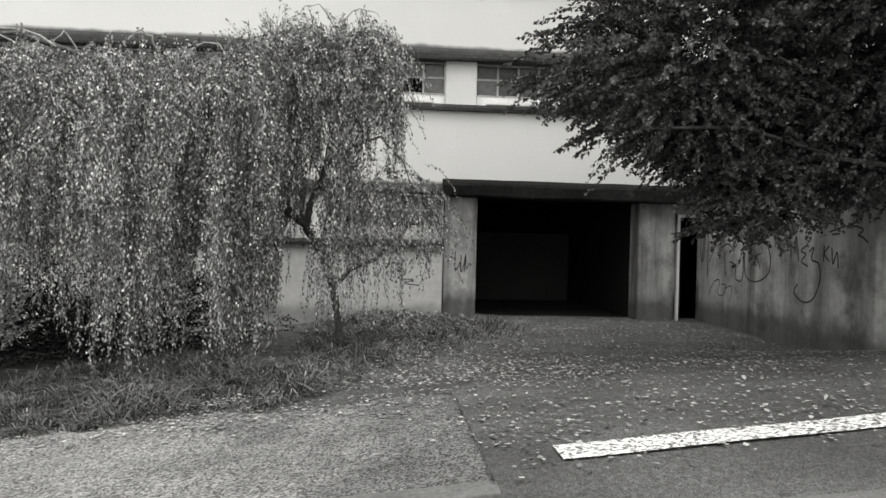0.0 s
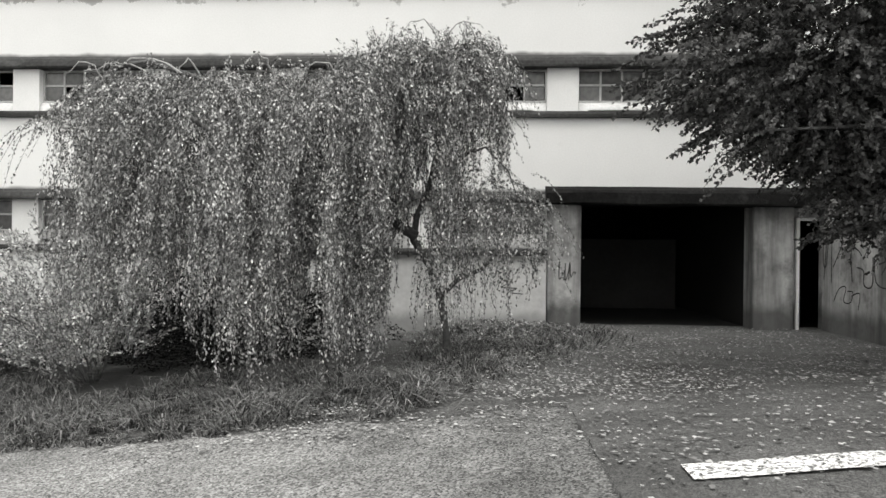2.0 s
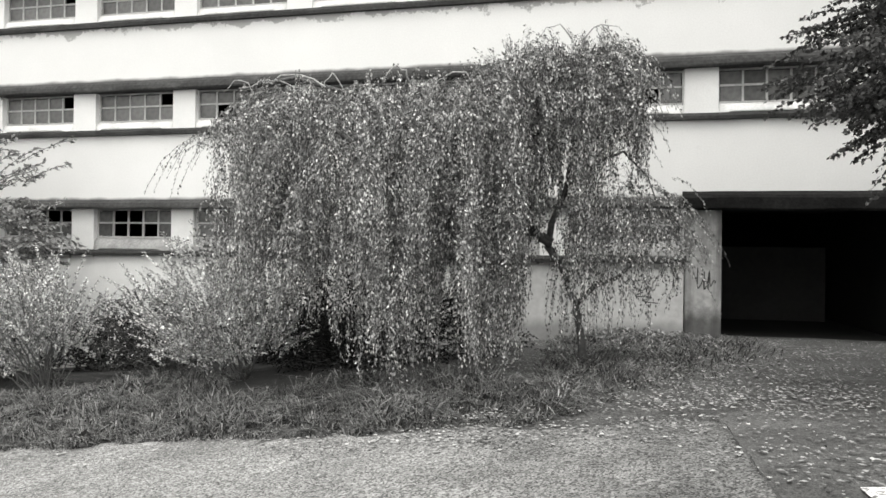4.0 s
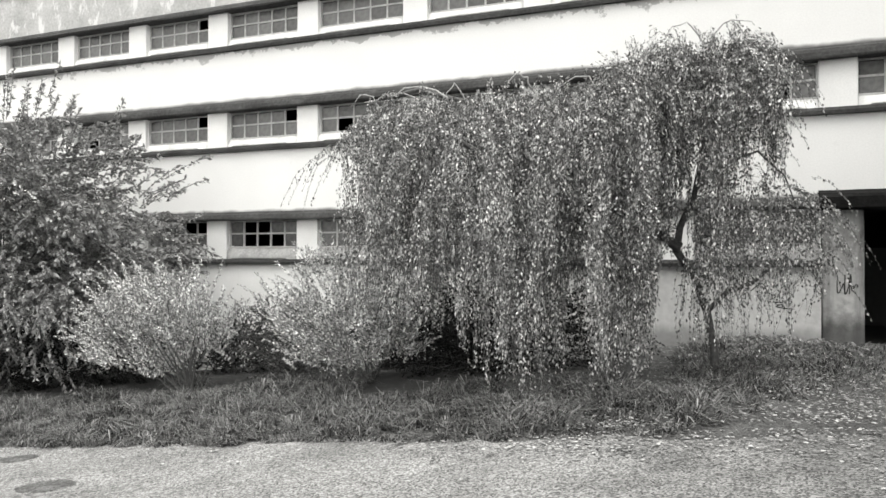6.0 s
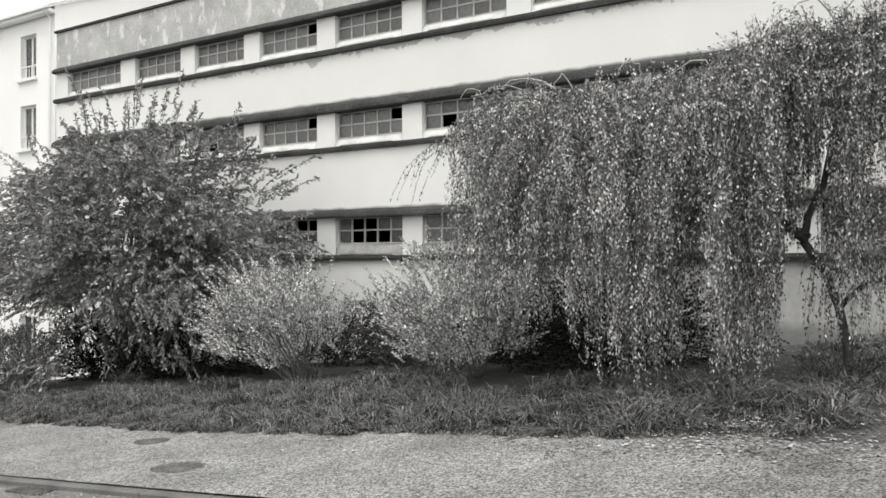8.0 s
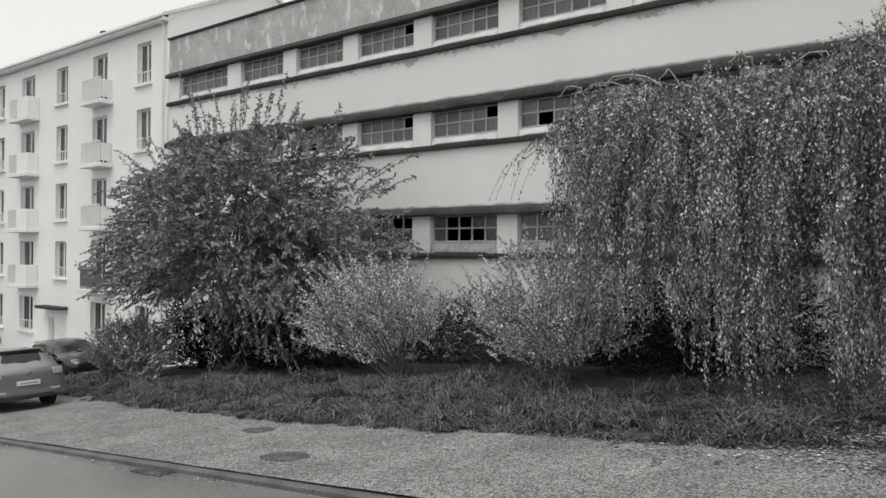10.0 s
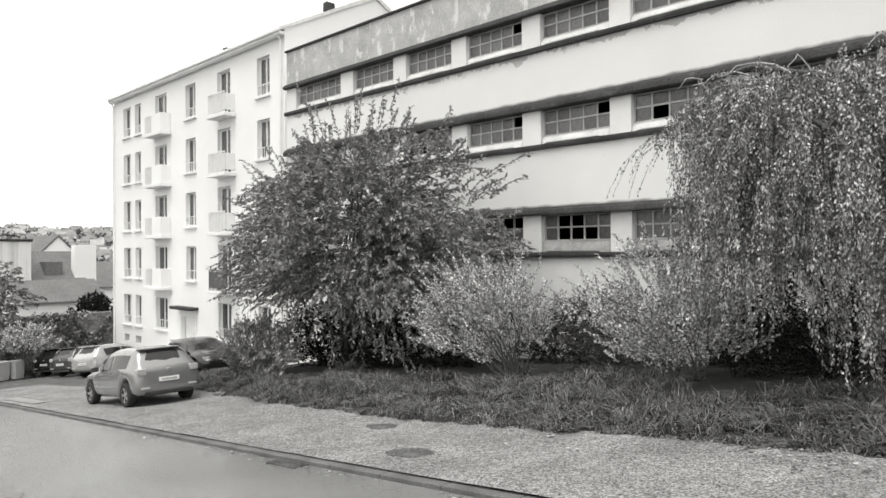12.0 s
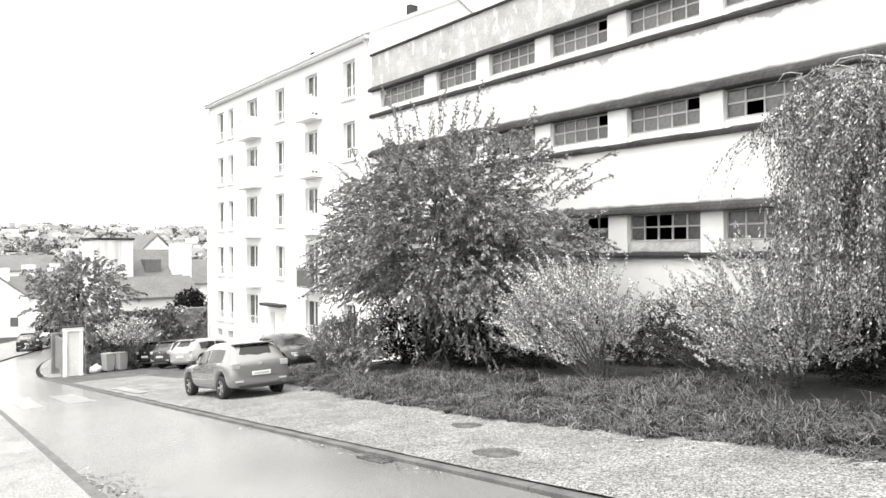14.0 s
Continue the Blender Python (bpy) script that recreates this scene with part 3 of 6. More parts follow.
def window_sill(x0, x1, z0, drop, mat):
    """A plastered sill that slopes out of the recess and rounds off at its ends."""
    bm = bmesh.new()
    n = 14
    rows = []
    prof = [(0.20, 0.0), (0.12, -0.01), (0.04, -0.05), (-0.03, -0.11 * drop / 0.2), (-0.06, -0.17 * drop / 0.2), (-0.06, -drop), (0.2, -drop)]
    for i in range(n + 1):
        u = i / n
        e = min(u, 1 - u) * n / 2.0
        k = min(1.0, e)
        k = math.sin(k * 1.5708)
        rows.append([bm.verts.new((x0 + (x1 - x0) * u, y if y > 0.05 else 0.05 + (y - 0.05) * (0.45 + 0.55 * k), z0 + z * (1 if z <= -drop else 2 - k if z < -0.03 else 1)))
                     for y, z in prof])
    m = len(prof)
    for a, b in zip(rows, rows[1:]):
        for j in range(m):
            bm.faces.new((a[j], a[(j + 1) % m], b[(j + 1) % m], b[j]))
    bm.faces.new(rows[0])
    bm.faces.new(rows[-1][::-1])
    bmesh.ops.recalc_face_normals(bm, faces=bm.faces)
    return fpart("sill", bm, mat, label="rounded plaster sill, streaked with dirt", smooth=True)


rng = random.Random(5)
for (w0, w1), drop in zip(LEVELS, (0.30, 0.22, 0.22)):
    for (a0, a1), (b0, b1) in zip(PILLARS, PILLARS[1:]):
        if w0 < 2 and a1 > 1.2:
            continue
        cols = 6 if b0 - a1 > 2.6 else 5
        lost = []
        if w0 > 7:
            lost = [(1, cols - 1)] if -16 < a1 < -15 else []
        elif w0 > 4 and -16 < a1 < -10:
            lost = [(1, cols - 1)]
        elif w0 > 4 and a1 < -9:
            lost = [(0, 1)]
        elif w0 < 2 and -13 < a1 < -12:
            lost = [(0, 1), (0, 2), (0, 3), (1, 1), (1, 2), (1, 3)][:5]
        elif w0 < 2 and a1 < -13:
            lost = [(1, cols - 1), (1, cols - 2)]
        industrial_window(a1, b0, w0, w1, cols, rng, lost)
        window_sill(a1, b0, w0, drop, GREY_SILL if w0 < 2 else SILL)

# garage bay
fpart("lintel", run(lintel_profile(GT, 2.9, 0.27), 1.2, 7.0, 40, 0.05), SHADED_CANOPY, label="sagging concrete canopy over the garage, tree shade put into its colour")
fpart("pillar", box(1.26, GX0, -0.06, 0.55, -0.3, GT + 0.02, 0.03), GREY_WALL, label="grey rendered garage pier, damp at its foot")
fpart("pillar", box(GX1, 6.34, -0.06, 0.55, -0.3, GT + 0.02, 0.05), GREY_WALL, label="grey rendered garage pier, damp at its foot")
fpart("wall", box(6.34, 6.9, 0.1, 0.3, 2.34, 2.88), GREY_WALL)
fpart("wall", box(6.34, 6.42, 0.1, 0.3, -0.3, 2.34), GREY_WALL)
fpart("wall", box(7.0, X_RIGHT, 0, 0.3, -0.3, 2.88), GREY_WALL)
bm = box(6.42, 6.48, 0.02, 0.12, -0.1, 2.33)
add_box(bm, 6.481, 6.9, 0.02, 0.12, 2.27, 2.33)
fpart("door_frame", bm, TRIM_PAINT, label="pale wooden door frame")
fpart("door", box(6.48, 6.9, 0.9, 0.94, -0.1, 2.2, 0.005), TRIM_BLACK, label="dark door standing open inward")
# garage floor and partitions: the indoor shade is painted as near-black
fpart("floor_slab", box(1.3, X_RIGHT - 0.3, 0.3, 11.7, -0.25, -0.03), ROOM_SHADE)
fpart("partition", box(5.62, 5.77, 0.6, 9.0, -0.03, 2.88), ROOM_SHADE)
fpart("partition", box(1.22, 1.4, 0.6, 9.0, -0.03, 2.88), ROOM_SHADE)
fpart("partition", box(1.4, 5.62, 8.8, 9.0, -0.03, 2.88), ROOM_SHADE)
# panel added in place of the lit stretch of the garage's back wall
board = part("board", box(0, 3.0, -0.03, 0.03, 0, 1.95, 0.01), LIT_WALL_PANEL)
board.matrix_basis = pose(2.35, FY + 5.2, -0.03)
tagged(board, "large grey panel added for the lit part of the garage's back wall", "board")

# annexe wall with graffiti
annexe = empty("annexe_wall", 7.0, 15.0, 0)
tagged(annexe, "damp-stained grey rendered wall with black graffiti", "wall", kind="structure")
part("wall", box(-0.08, 0.25, -5.3, -0.02, -0.4, 3.3, 0.02), GREY_WALL, annexe)
part("pilaster", box(-0.16, 0.3, -5.72, -5.3, -0.4, 3.3, 0.03), GREY_WALL, annexe)
part("wall", box(0.3, 9.0, -5.6, -5.35, -0.4, 3.3, 0.02), STONE, annexe, "rough blotched wall facing the street")
part("roof", box(-0.1, 9.0, -5.3, -0.02, 3.3, 3.42, 0.02), LEDGE, annexe)

# graffiti: loose looping strokes of black spray
def strokes(name, parent, x, lines, width, facing):
    bm = bmesh.new()
    for pts in lines:
        sm = []
        for i in range(len(pts) - 1):
            p0, p1, p2, p3 = (Vector(pts[max(i - 1, 0)]), Vector(pts[i]), Vector(pts[i + 1]), Vector(pts[min(i + 2, len(pts) - 1)]))
            for k in range(5):
                t = k / 5
                sm.append(0.5 * ((2 * p1) + (p2 - p0) * t + (2 * p0 - 5 * p1 + 4 * p2 - p3) * t * t + (3 * p1 - p0 - 3 * p2 + p3) * t ** 3))
        sm.append(Vector(pts[-1]))
        prev = None
        for i, p in enumerate(sm):
            d = (sm[min(i + 1, len(sm) - 1)] - sm[max(i - 1, 0)])
            d = d.normalized() if d.length > 1e-6 else Vector((1, 0))
            n = Vector((-d.y, d.x)) * width / 2
            pair = []
            for q in (p + n, p - n):
                pair.append(bm.verts.new((x, q.x, q.y) if facing == "x" else (q.x, x, q.y)))
            if prev:
                bm.faces.new((prev[0], prev[1], pair[1], pair[0]))
            prev = pair
    return part(name, bm, SPRAY, parent, "looping black spray-paint strokes")


def scrawl(y0, y1, z0, z1, count, r):
    """A run of upright loops between two heights, like a hurried tag."""
    out = []
    for i in range(count):
        a = y0 + (y1 - y0) * i / count
        w = (y1 - y0) / count
        out.append([(a + w * r.uniform(0, 0.2), z1 + r.uniform(-0.08, 0.06)), (a + w * r.uniform(0, 0.3), z0 + r.uniform(-0.05, 0.1)), (a + w * 0.6, (z0 + z1) / 2 + r.uniform(-0.1, 0.15)),
                    (a + w * 0.95, z1 + r.uniform(-0.25, 0.05)), (a + w * r.uniform(0.7, 1.1), z0 + r.uniform(-0.02, 0.15))])
    return out


r8 = random.Random(8)
gx = -0.086
TAG_LOOPS = [[(-0.08, 2.03), (-0.08, 1.41), (-0.21, 1.36), (-0.29, 1.92)], [(-0.23, 1.95), (-0.11, 1.05)], [(-0.43, 2.02), (-0.42, 1.01)], [(-0.4, 1.97), (-0.72, 2.07), (-0.84, 1.82), (-0.49, 1.32)], [(-0.83, 1.92), (-1.13, 2.03), (-1.19, 1.82)], [(-1.02, 1.62), (-1.32, 1.7), (-1.55, 1.56)], [(-1.16, 1.53), (-1.22, 1.05)], [(-1.37, 1.34), (-1.61, 1.28), (-1.63, 1.02), (-1.9, 1.02), (-1.92, 1.54)], [(-1.96, 1.54), (-2.03, 1.09), (-2.42, 1.0), (-2.82, 1.17), (-2.88, 1.47), (-2.71, 1.77)], [(-2.1, 1.41), (-2.56, 1.53)], [(-2.35, 1.59), (-2.54, 1.25)], [(-2.2, 1.23), (-2.44, 1.51)]]
TAG_SMALL = [[(-0.53, 0.64), (-0.73, 0.9), (-0.99, 0.94), (-0.91, 0.67), (-1.16, 0.66), (-1.25, 0.86), (-1.05, 0.87)], [(-1.2, 0.79), (-1.49, 0.85), (-1.44, 0.54)]]
TAG_HOOK = [[(-3.45, 1.97), (-3.53, 1.49)], [(-3.35, 1.85), (-3.61, 1.63), (-3.66, 1.85), (-3.75, 1.41)], [(-3.97, 1.69), (-3.81, 1.59), (-3.95, 1.54), (-3.83, 1.42), (-4.02, 1.34)], [(-4.04, 1.58), (-4.16, 1.65), (-4.11, 1.46), (-4.3, 1.39), (-4.34, 1.13), (-4.17, 0.82), (-3.89, 0.75), (-3.64, 0.89), (-3.74, 1.04)], [(-4.43, 1.69), (-4.42, 1.43)], [(-4.56, 1.68), (-4.44, 1.56), (-4.57, 1.44)], [(-4.62, 1.66), (-4.66, 1.4), (-4.75, 1.59), (-4.79, 1.34)]]
TAG_HIGH = [[(-4.47, 2.17), (-4.54, 2.06), (-4.44, 1.95)], [(-4.59, 2.26), (-4.57, 2.06)], [(-4.7, 2.31), (-4.69, 1.95)], [(-4.78, 2.34), (-4.8, 2.05), (-4.86, 1.98)], [(-4.98, 2.24), (-5.14, 2.31), (-5.24, 2.18), (-5.15, 2.03), (-4.99, 2.01)], [(-4.55, 1.9), (-4.94, 1.98), (-5.26, 1.97)], [(-4.61, 1.86), (-4.81, 1.87)]]
for lines_, width_ in ((TAG_LOOPS, 0.028), (TAG_SMALL, 0.024), (TAG_HOOK, 0.03), (TAG_HIGH, 0.03)):
    strokes("graffiti", annexe, gx, lines_, width_, "x")
strokes("graffiti", annexe, -0.168, [[(-5.32, 1.96), (-5.45, 1.92), (-5.34, 1.84), (-5.42, 1.82), (-5.56, 1.73)]], 0.028, "x")
strokes("graffiti", factory, -0.004, [[(0.25, 0.98), (0.45, 0.9), (0.3, 0.8), (0.62, 0.78), (0.45, 0.7), (0.75, 0.66)], [(0.0, 1.0), (0.2, 1.15), (0.3, 0.98)]], 0.02, "y")
strokes("graffiti", factory, -0.066, scrawl(1.5, 1.85, 0.95, 1.35, 3, r8), 0.02, "y")


# ---- plants ----
NR = np.random.RandomState


def unit(a):
    return a / np.maximum(np.linalg.norm(a, axis=-1, keepdims=True), 1e-9)


def leaf_quads(pos, along, length, width, rs):
    """Kite-shaped leaves from their bases; along is each one's direction."""
    n = len(pos)
    along = unit(along)
    side = unit(np.cross(along, unit(rs.normal(size=(n, 3)))))
    ln = (length * rs.uniform(0.65, 1.25, n))[:, None]
    wd = (width * rs.uniform(0.7, 1.2, n))[:, None]
    nrm = np.cross(along, side)
    mid = pos + along * ln * 0.45
    return np.stack([pos, mid + side * wd / 2 + nrm * wd * 0.18, pos + along * ln, mid - side * wd / 2 + nrm * wd * 0.18], axis=1)


def twig_quads(a, b, w):
    """Thin flat-sided twigs from points a to points b, as crossed blades."""
    d = unit(b - a)
    s = unit(np.cross(d, np.array([0.3, 0.9, 0.2])))
    u = np.cross(d, s)
    return np.concatenate([np.stack([a - s * w, a + s * w, b + s * w * 0.6, b - s * w * 0.6], axis=1), np.stack([a - u * w, a + u * w, b + u * w * 0.6, b - u * w * 0.6], axis=1)])


def sprays(starts, dirs, length, leaves, droop, leaf_len, leaf_w, spread, rs, twig_w=0.004):
    """Leafy shoots: from each start, a shoot that bends down by droop and bears leaves along it."""
    n = len(starts)
    ln = length * rs.uniform(0.5, 1.3, n)
    t = np.linspace(0.08, 1, leaves)
    p = starts[:, None, :] + dirs[:, None, :] * (ln[:, None] * t)[..., None]
    p[..., 2] -= droop * (ln[:, None] * t ** 2)
    p += rs.normal(scale=0.012, size=p.shape)
    tang = dirs[:, None, :] + np.zeros_like(p)
    tang[..., 2] -= 2 * droop * t
    al = unit(tang) + spread * rs.normal(size=p.shape)
    al[..., 2] -= droop * 1.0
    lq = leaf_quads(p.reshape(-1, 3), al.reshape(-1, 3), leaf_len, leaf_w, rs)
    k = np.linspace(0, leaves - 1, 4).astype(int)
    tw = [twig_quads(p[:, i], p[:, j], twig_w) for i, j in zip(k, k[1:])]
    return lq, np.concatenate(tw)


def cloud_points(centre, radii, n, rs, shell=0.45, lump=0.28, freq=0.9):
    """Points in a lumpy ellipsoid, thicker towards its outside."""
    d = unit(rs.normal(size=(n, 3)))
    r = rs.uniform(shell ** 3, 1, n) ** (1 / 3)
    bump_ = np.array([1 + lump * noise.noise(Vector(q) * 2.2 + Vector(centre)) * 2 for q in d])
    return np.array(centre) + d * (r * bump_)[:, None] * np.array(radii), d


def limbs(bm, base, targets, r0, rs, forks=3):
    """Tapered limbs from a base to the targets, bent on their way."""
    for t in targets:
        a, b = Vector(base), Vector(t)
        pts = [a]
        for i in range(1, 6):
            k = i / 5
            q = a.lerp(b, k)
            q += Vector(rs.normal(scale=0.05 * (b - a).length, size=3)) * (k * (1 - k) * 3)
            q.z += 0.12 * (b - a).length * k * (1 - k)
            pts.append(q)
        add_tube(bm, pts, [r0 * (1 - 0.16 * i) for i in range(6)], 6)
    return bm


def plant(name, label, category, leaves, twigs, wood, leaf_mat, wood_mat, group=""):
    ob = empty(name)
    tagged(ob, label, category, group)
    quads("crown", leaves, leaf_mat, ob)
    if twigs is not None:
        quads("branchwork", twigs, wood_mat, ob)["kind"] = "stuff"
    if wood is not None:
        part("trunk", wood, wood_mat, ob, smooth=True)
    return ob


# the weeping tree
rs = NR(3)
WX = np.array([-6.75, -6.3, -5.7, -4.7, -3.8, -3.0, -2.2, -1.75, -1.25, -0.75, -0.25, 0.1, 0.38])
WZ = np.array([2.9, 3.9, 4.38, 4.45, 4.42, 4.38, 4.45, 4.8, 4.98, 4.86, 4.98, 4.75, 4.25])


def lock(cx, cy, top_, low_, count, spread_, arch=0.4):
    """A lock of shoots that arches out of the crown, falls and narrows to a ragged tip."""
    out_x = (cx + 3.4) / 3.2 * 0.6 + rs.normal(scale=0.55)
    out_y = (cy - 10.5) / 1.6 + rs.normal(scale=0.4)
    size_ = max(1.0, math.hypot(out_x, out_y))
    out_x, out_y = out_x / size_ * arch, out_y / size_ * arch
    for _ in range(count):
        ox, oy = rs.normal(scale=spread_), rs.normal(scale=spread_)
        t0 = top_ - rs.uniform(0, 0.45) - 0.5 * abs(ox)
        l0 = low_ + rs.uniform(0, 1) ** 1.3 * (top_ - low_) * 0.72
        k = rs.uniform(0.5, 1.5)
        m = max(6, int((t0 - l0) / 0.024))
        s = np.linspace(0, 1, m)
        bow = k * (1 - np.exp(-4.5 * s)) - 1.0
        pinch = 1 - 0.7 * s
        ph = rs.uniform(0, 6.28)
        p = np.stack([cx + ox * pinch + out_x * bow + 0.03 * np.sin(s * 8 + ph), cy + oy * pinch + out_y * bow + 0.03 * np.cos(s * 7 + ph),
                      t0 - (t0 - l0) * s ** 1.25 + 0.22 * k * arch * np.exp(-((s - 0.1) / 0.1) ** 2)], axis=1)
        al = unit(np.gradient(p, axis=0)) + rs.normal(scale=0.42, size=(m, 3)) + np.array([0, 0, -0.35])
        keep_ = rs.uniform(size=m) < 0.55 + 0.45 * s
        p_, al = p[keep_], al[keep_]
        lv.append(leaf_quads(p_ + rs.normal(scale=0.016, size=p_.shape), al, 0.052, 0.026, rs))
        q = p[np.linspace(0, m - 1, 8).astype(int)]
        tw.append(twig_quads(q[:-1], q[1:], 0.002))


lv, tw = [], []
for _ in range(660):
    x_ = rs.uniform(-6.25, -1.35)
    half_ = 2.1 * min(1.0, max(0.2, (x_ + 6.8) / 1.2)) ** 0.5
    y_ = 10.5 + min(max(rs.normal(scale=0.6), -1), 1) * half_
    if noise.noise(Vector((x_ * 1.3, y_ * 0.8, 3.3))) < 0.0:
        continue
    k_ = abs(y_ - 10.5) / half_
    t_ = np.interp(x_, WX, WZ) - 1.1 * k_ ** 2.2 - rs.uniform(0, 1) ** 2.0 * 2.0 + 0.05
    g_ = 0.1 * x_
    l_ = g_ + 0.2 + rs.uniform(0, 1) ** 0.85 * 2.5
    if (-3.4 < x_ < -2.6 or -2.15 < x_ < -1.6) and y_ < 10.0:
        l_ = g_ + rs.uniform(-0.02, 0.9)
    if -4.9 <= x_ < -3.6:
        l_ = g_ + 0.55 + rs.uniform(0, 1) ** 0.8 * 2.4
    if x_ < -4.9:
        l_ = 0.35 + 2.2 * min(1.0, (-4.9 - x_) / 1.5) + rs.uniform(-0.4, 0.6)
    if -2.55 < x_ < -2.2 or x_ > -1.5:
        l_ = max(l_, g_ + rs.uniform(1.5, 2.1))
    lock(x_, y_, t_, min(l_, t_ - 0.6), rs.randint(5, 11), rs.uniform(0.03, 0.09))
for _ in range(112):
    x_ = rs.uniform(-1.95, 0.2)
    y_ = 10.5 + min(max(rs.normal(scale=0.5), -1), 1) * 1.15
    t_ = np.interp(x_, WX, WZ) - 0.9 * (abs(y_ - 10.5) / 1.15) ** 2 - rs.uniform(0, 1) ** 2.0 * 1.6 + 0.1
    l_ = rs.uniform(1.6, 2.8) if x_ < -0.25 else rs.uniform(3.0, 3.6) if x_ < 0.08 else rs.uniform(2.6, 2.9)
    if -0.75 < x_ < -0.3 and rs.uniform() < 0.25:
        l_ = rs.uniform(0.2, 1.3)
    lock(x_, y_, t_, min(l_, t_ - 0.5), rs.randint(7, 12), rs.uniform(0.04, 0.1), 0.3)
for _ in range(22):     # the curtain beside the stem
    lock(rs.uniform(-2.15, -1.45), rs.uniform(9.3, 10.4), rs.uniform(2.6, 4.2), rs.uniform(-0.35, 0.3), rs.randint(6, 11), 0.06, 0.2)
for _ in range(14):     # long tips at the front
    lock(rs.uniform(-3.9, -2.6), rs.uniform(8.7, 9.6), rs.uniform(2.2, 3.6), rs.uniform(-0.3, 0.2), rs.randint(4, 9), 0.05, 0.2)
for _ in range(64):     # thin strands before the stem
    lock(rs.uniform(-0.95, 0.35), rs.uniform(9.9, 10.5), rs.uniform(1.9, 2.8), rs.uniform(0.15, 1.3), rs.randint(2, 4), 0.05, 0.1)
# low side lobe with its own short fringe
st, dd = cloud_points((0.1, 10.9, 2.35), (0.75, 0.8, 0.5), 105, rs, 0.1)
dd[:, 2] = np.abs(dd[:, 2]) * 0.4
dd[:, 0] += 0.3
a, b = sprays(st, unit(dd), 0.55, 26, 1.2, 0.05, 0.03, 0.7, rs, 0.002)
lv.append(a), tw.append(b)
st = np.stack([rs.uniform(0.4, 1.05, 26), rs.uniform(10.5, 11.3, 26), rs.uniform(1.4, 1.9, 26)], axis=1)
a, b = sprays(st, unit(rs.normal(size=(26, 3)) * np.array([1, 1, 0.2])), 0.5, 20, 1.3, 0.055, 0.032, 0.6, rs, 0.002)
lv.append(a), tw.append(b)
# leaves that clothe the limbs and the stem
st, dd = cloud_points((-0.95, 10.8, 2.2), (0.5, 0.45, 1.2), 60, rs, 0.1)
a, b = sprays(st, unit(dd), 0.45, 16, 1.2, 0.06, 0.036, 0.7, rs, 0.002)
lv.append(a), tw.append(b)
# shoots that arch out of the top
tx = np.concatenate([rs.uniform(-6.2, -1.8, 820), rs.uniform(-1.8, 0.2, 380)])
ky = rs.uniform(-1, 1, 1200)
st = np.stack([tx, 10.5 + ky * np.where(tx < -1.8, 1.7, 0.9), np.interp(tx, WX, WZ) - 0.3 - 0.85 * np.abs(ky) ** 2.2], axis=1)
dd = unit(np.stack([rs.normal(scale=0.9, size=1200), rs.normal(scale=0.7, size=1200), rs.uniform(0.1, 0.7, 1200)], axis=1))
a, b = sprays(st, dd, 0.6, 26, 1.2, 0.05, 0.028, 0.6, rs, 0.003)
lv.append(a), tw.append(b)
bm = bmesh.new()
add_tube(bm, [(-0.66, 11.0, -0.3), (-0.68, 11.0, 0.3), (-0.78, 10.95, 0.85), (-0.95, 10.9, 1.35), (-1.2, 10.85, 1.75), (-1.15, 10.8, 2.1), (-0.95, 10.75, 2.55), (-0.85, 10.7, 3.1), (-0.7, 10.6, 3.8), (-0.75, 10.5, 4.5)],
         [0.085, 0.062, 0.058, 0.056, 0.06, 0.052, 0.042, 0.032, 0.022, 0.01], 9)
add_tube(bm, [(-1.15, 10.8, 1.8), (-1.9, 10.6, 2.3), (-2.6, 10.4, 2.9), (-3.2, 10.3, 3.5), (-4.0, 10.3, 4.0), (-5.2, 10.4, 4.4), (-5.7, 10.4, 4.35)], [0.085, 0.075, 0.065, 0.055, 0.045, 0.035, 0.02], 7)
add_tube(bm, [(-1.9, 10.6, 2.3), (-2.9, 10.1, 2.6), (-3.8, 9.9, 3.1), (-4.7, 10.0, 3.7), (-5.8, 10.2, 4.0)], [0.06, 0.05, 0.045, 0.035, 0.02], 7)
add_tube(bm, [(-0.78, 10.95, 0.85), (-0.5, 10.9, 1.15), (-0.15, 10.8, 1.3), (0.1, 10.8, 1.55), (0.3, 10.8, 1.75), (0.5, 10.8, 2.2)], [0.042, 0.036, 0.032, 0.028, 0.024, 0.014], 7)
add_tube(bm, [(-0.95, 10.75, 2.6), (-0.5, 10.6, 3.0), (-0.1, 10.6, 3.15), (0.25, 10.7, 2.8), (0.4, 10.8, 2.4)], [0.035, 0.025, 0.018, 0.012, 0.006], 6)
add_tube(bm, [(-2.6, 10.4, 2.9), (-2.6, 10.4, 3.6), (-2.2, 10.4, 4.3), (-1.9, 10.4, 4.45)], [0.05, 0.04, 0.03, 0.015], 6)
arches = []
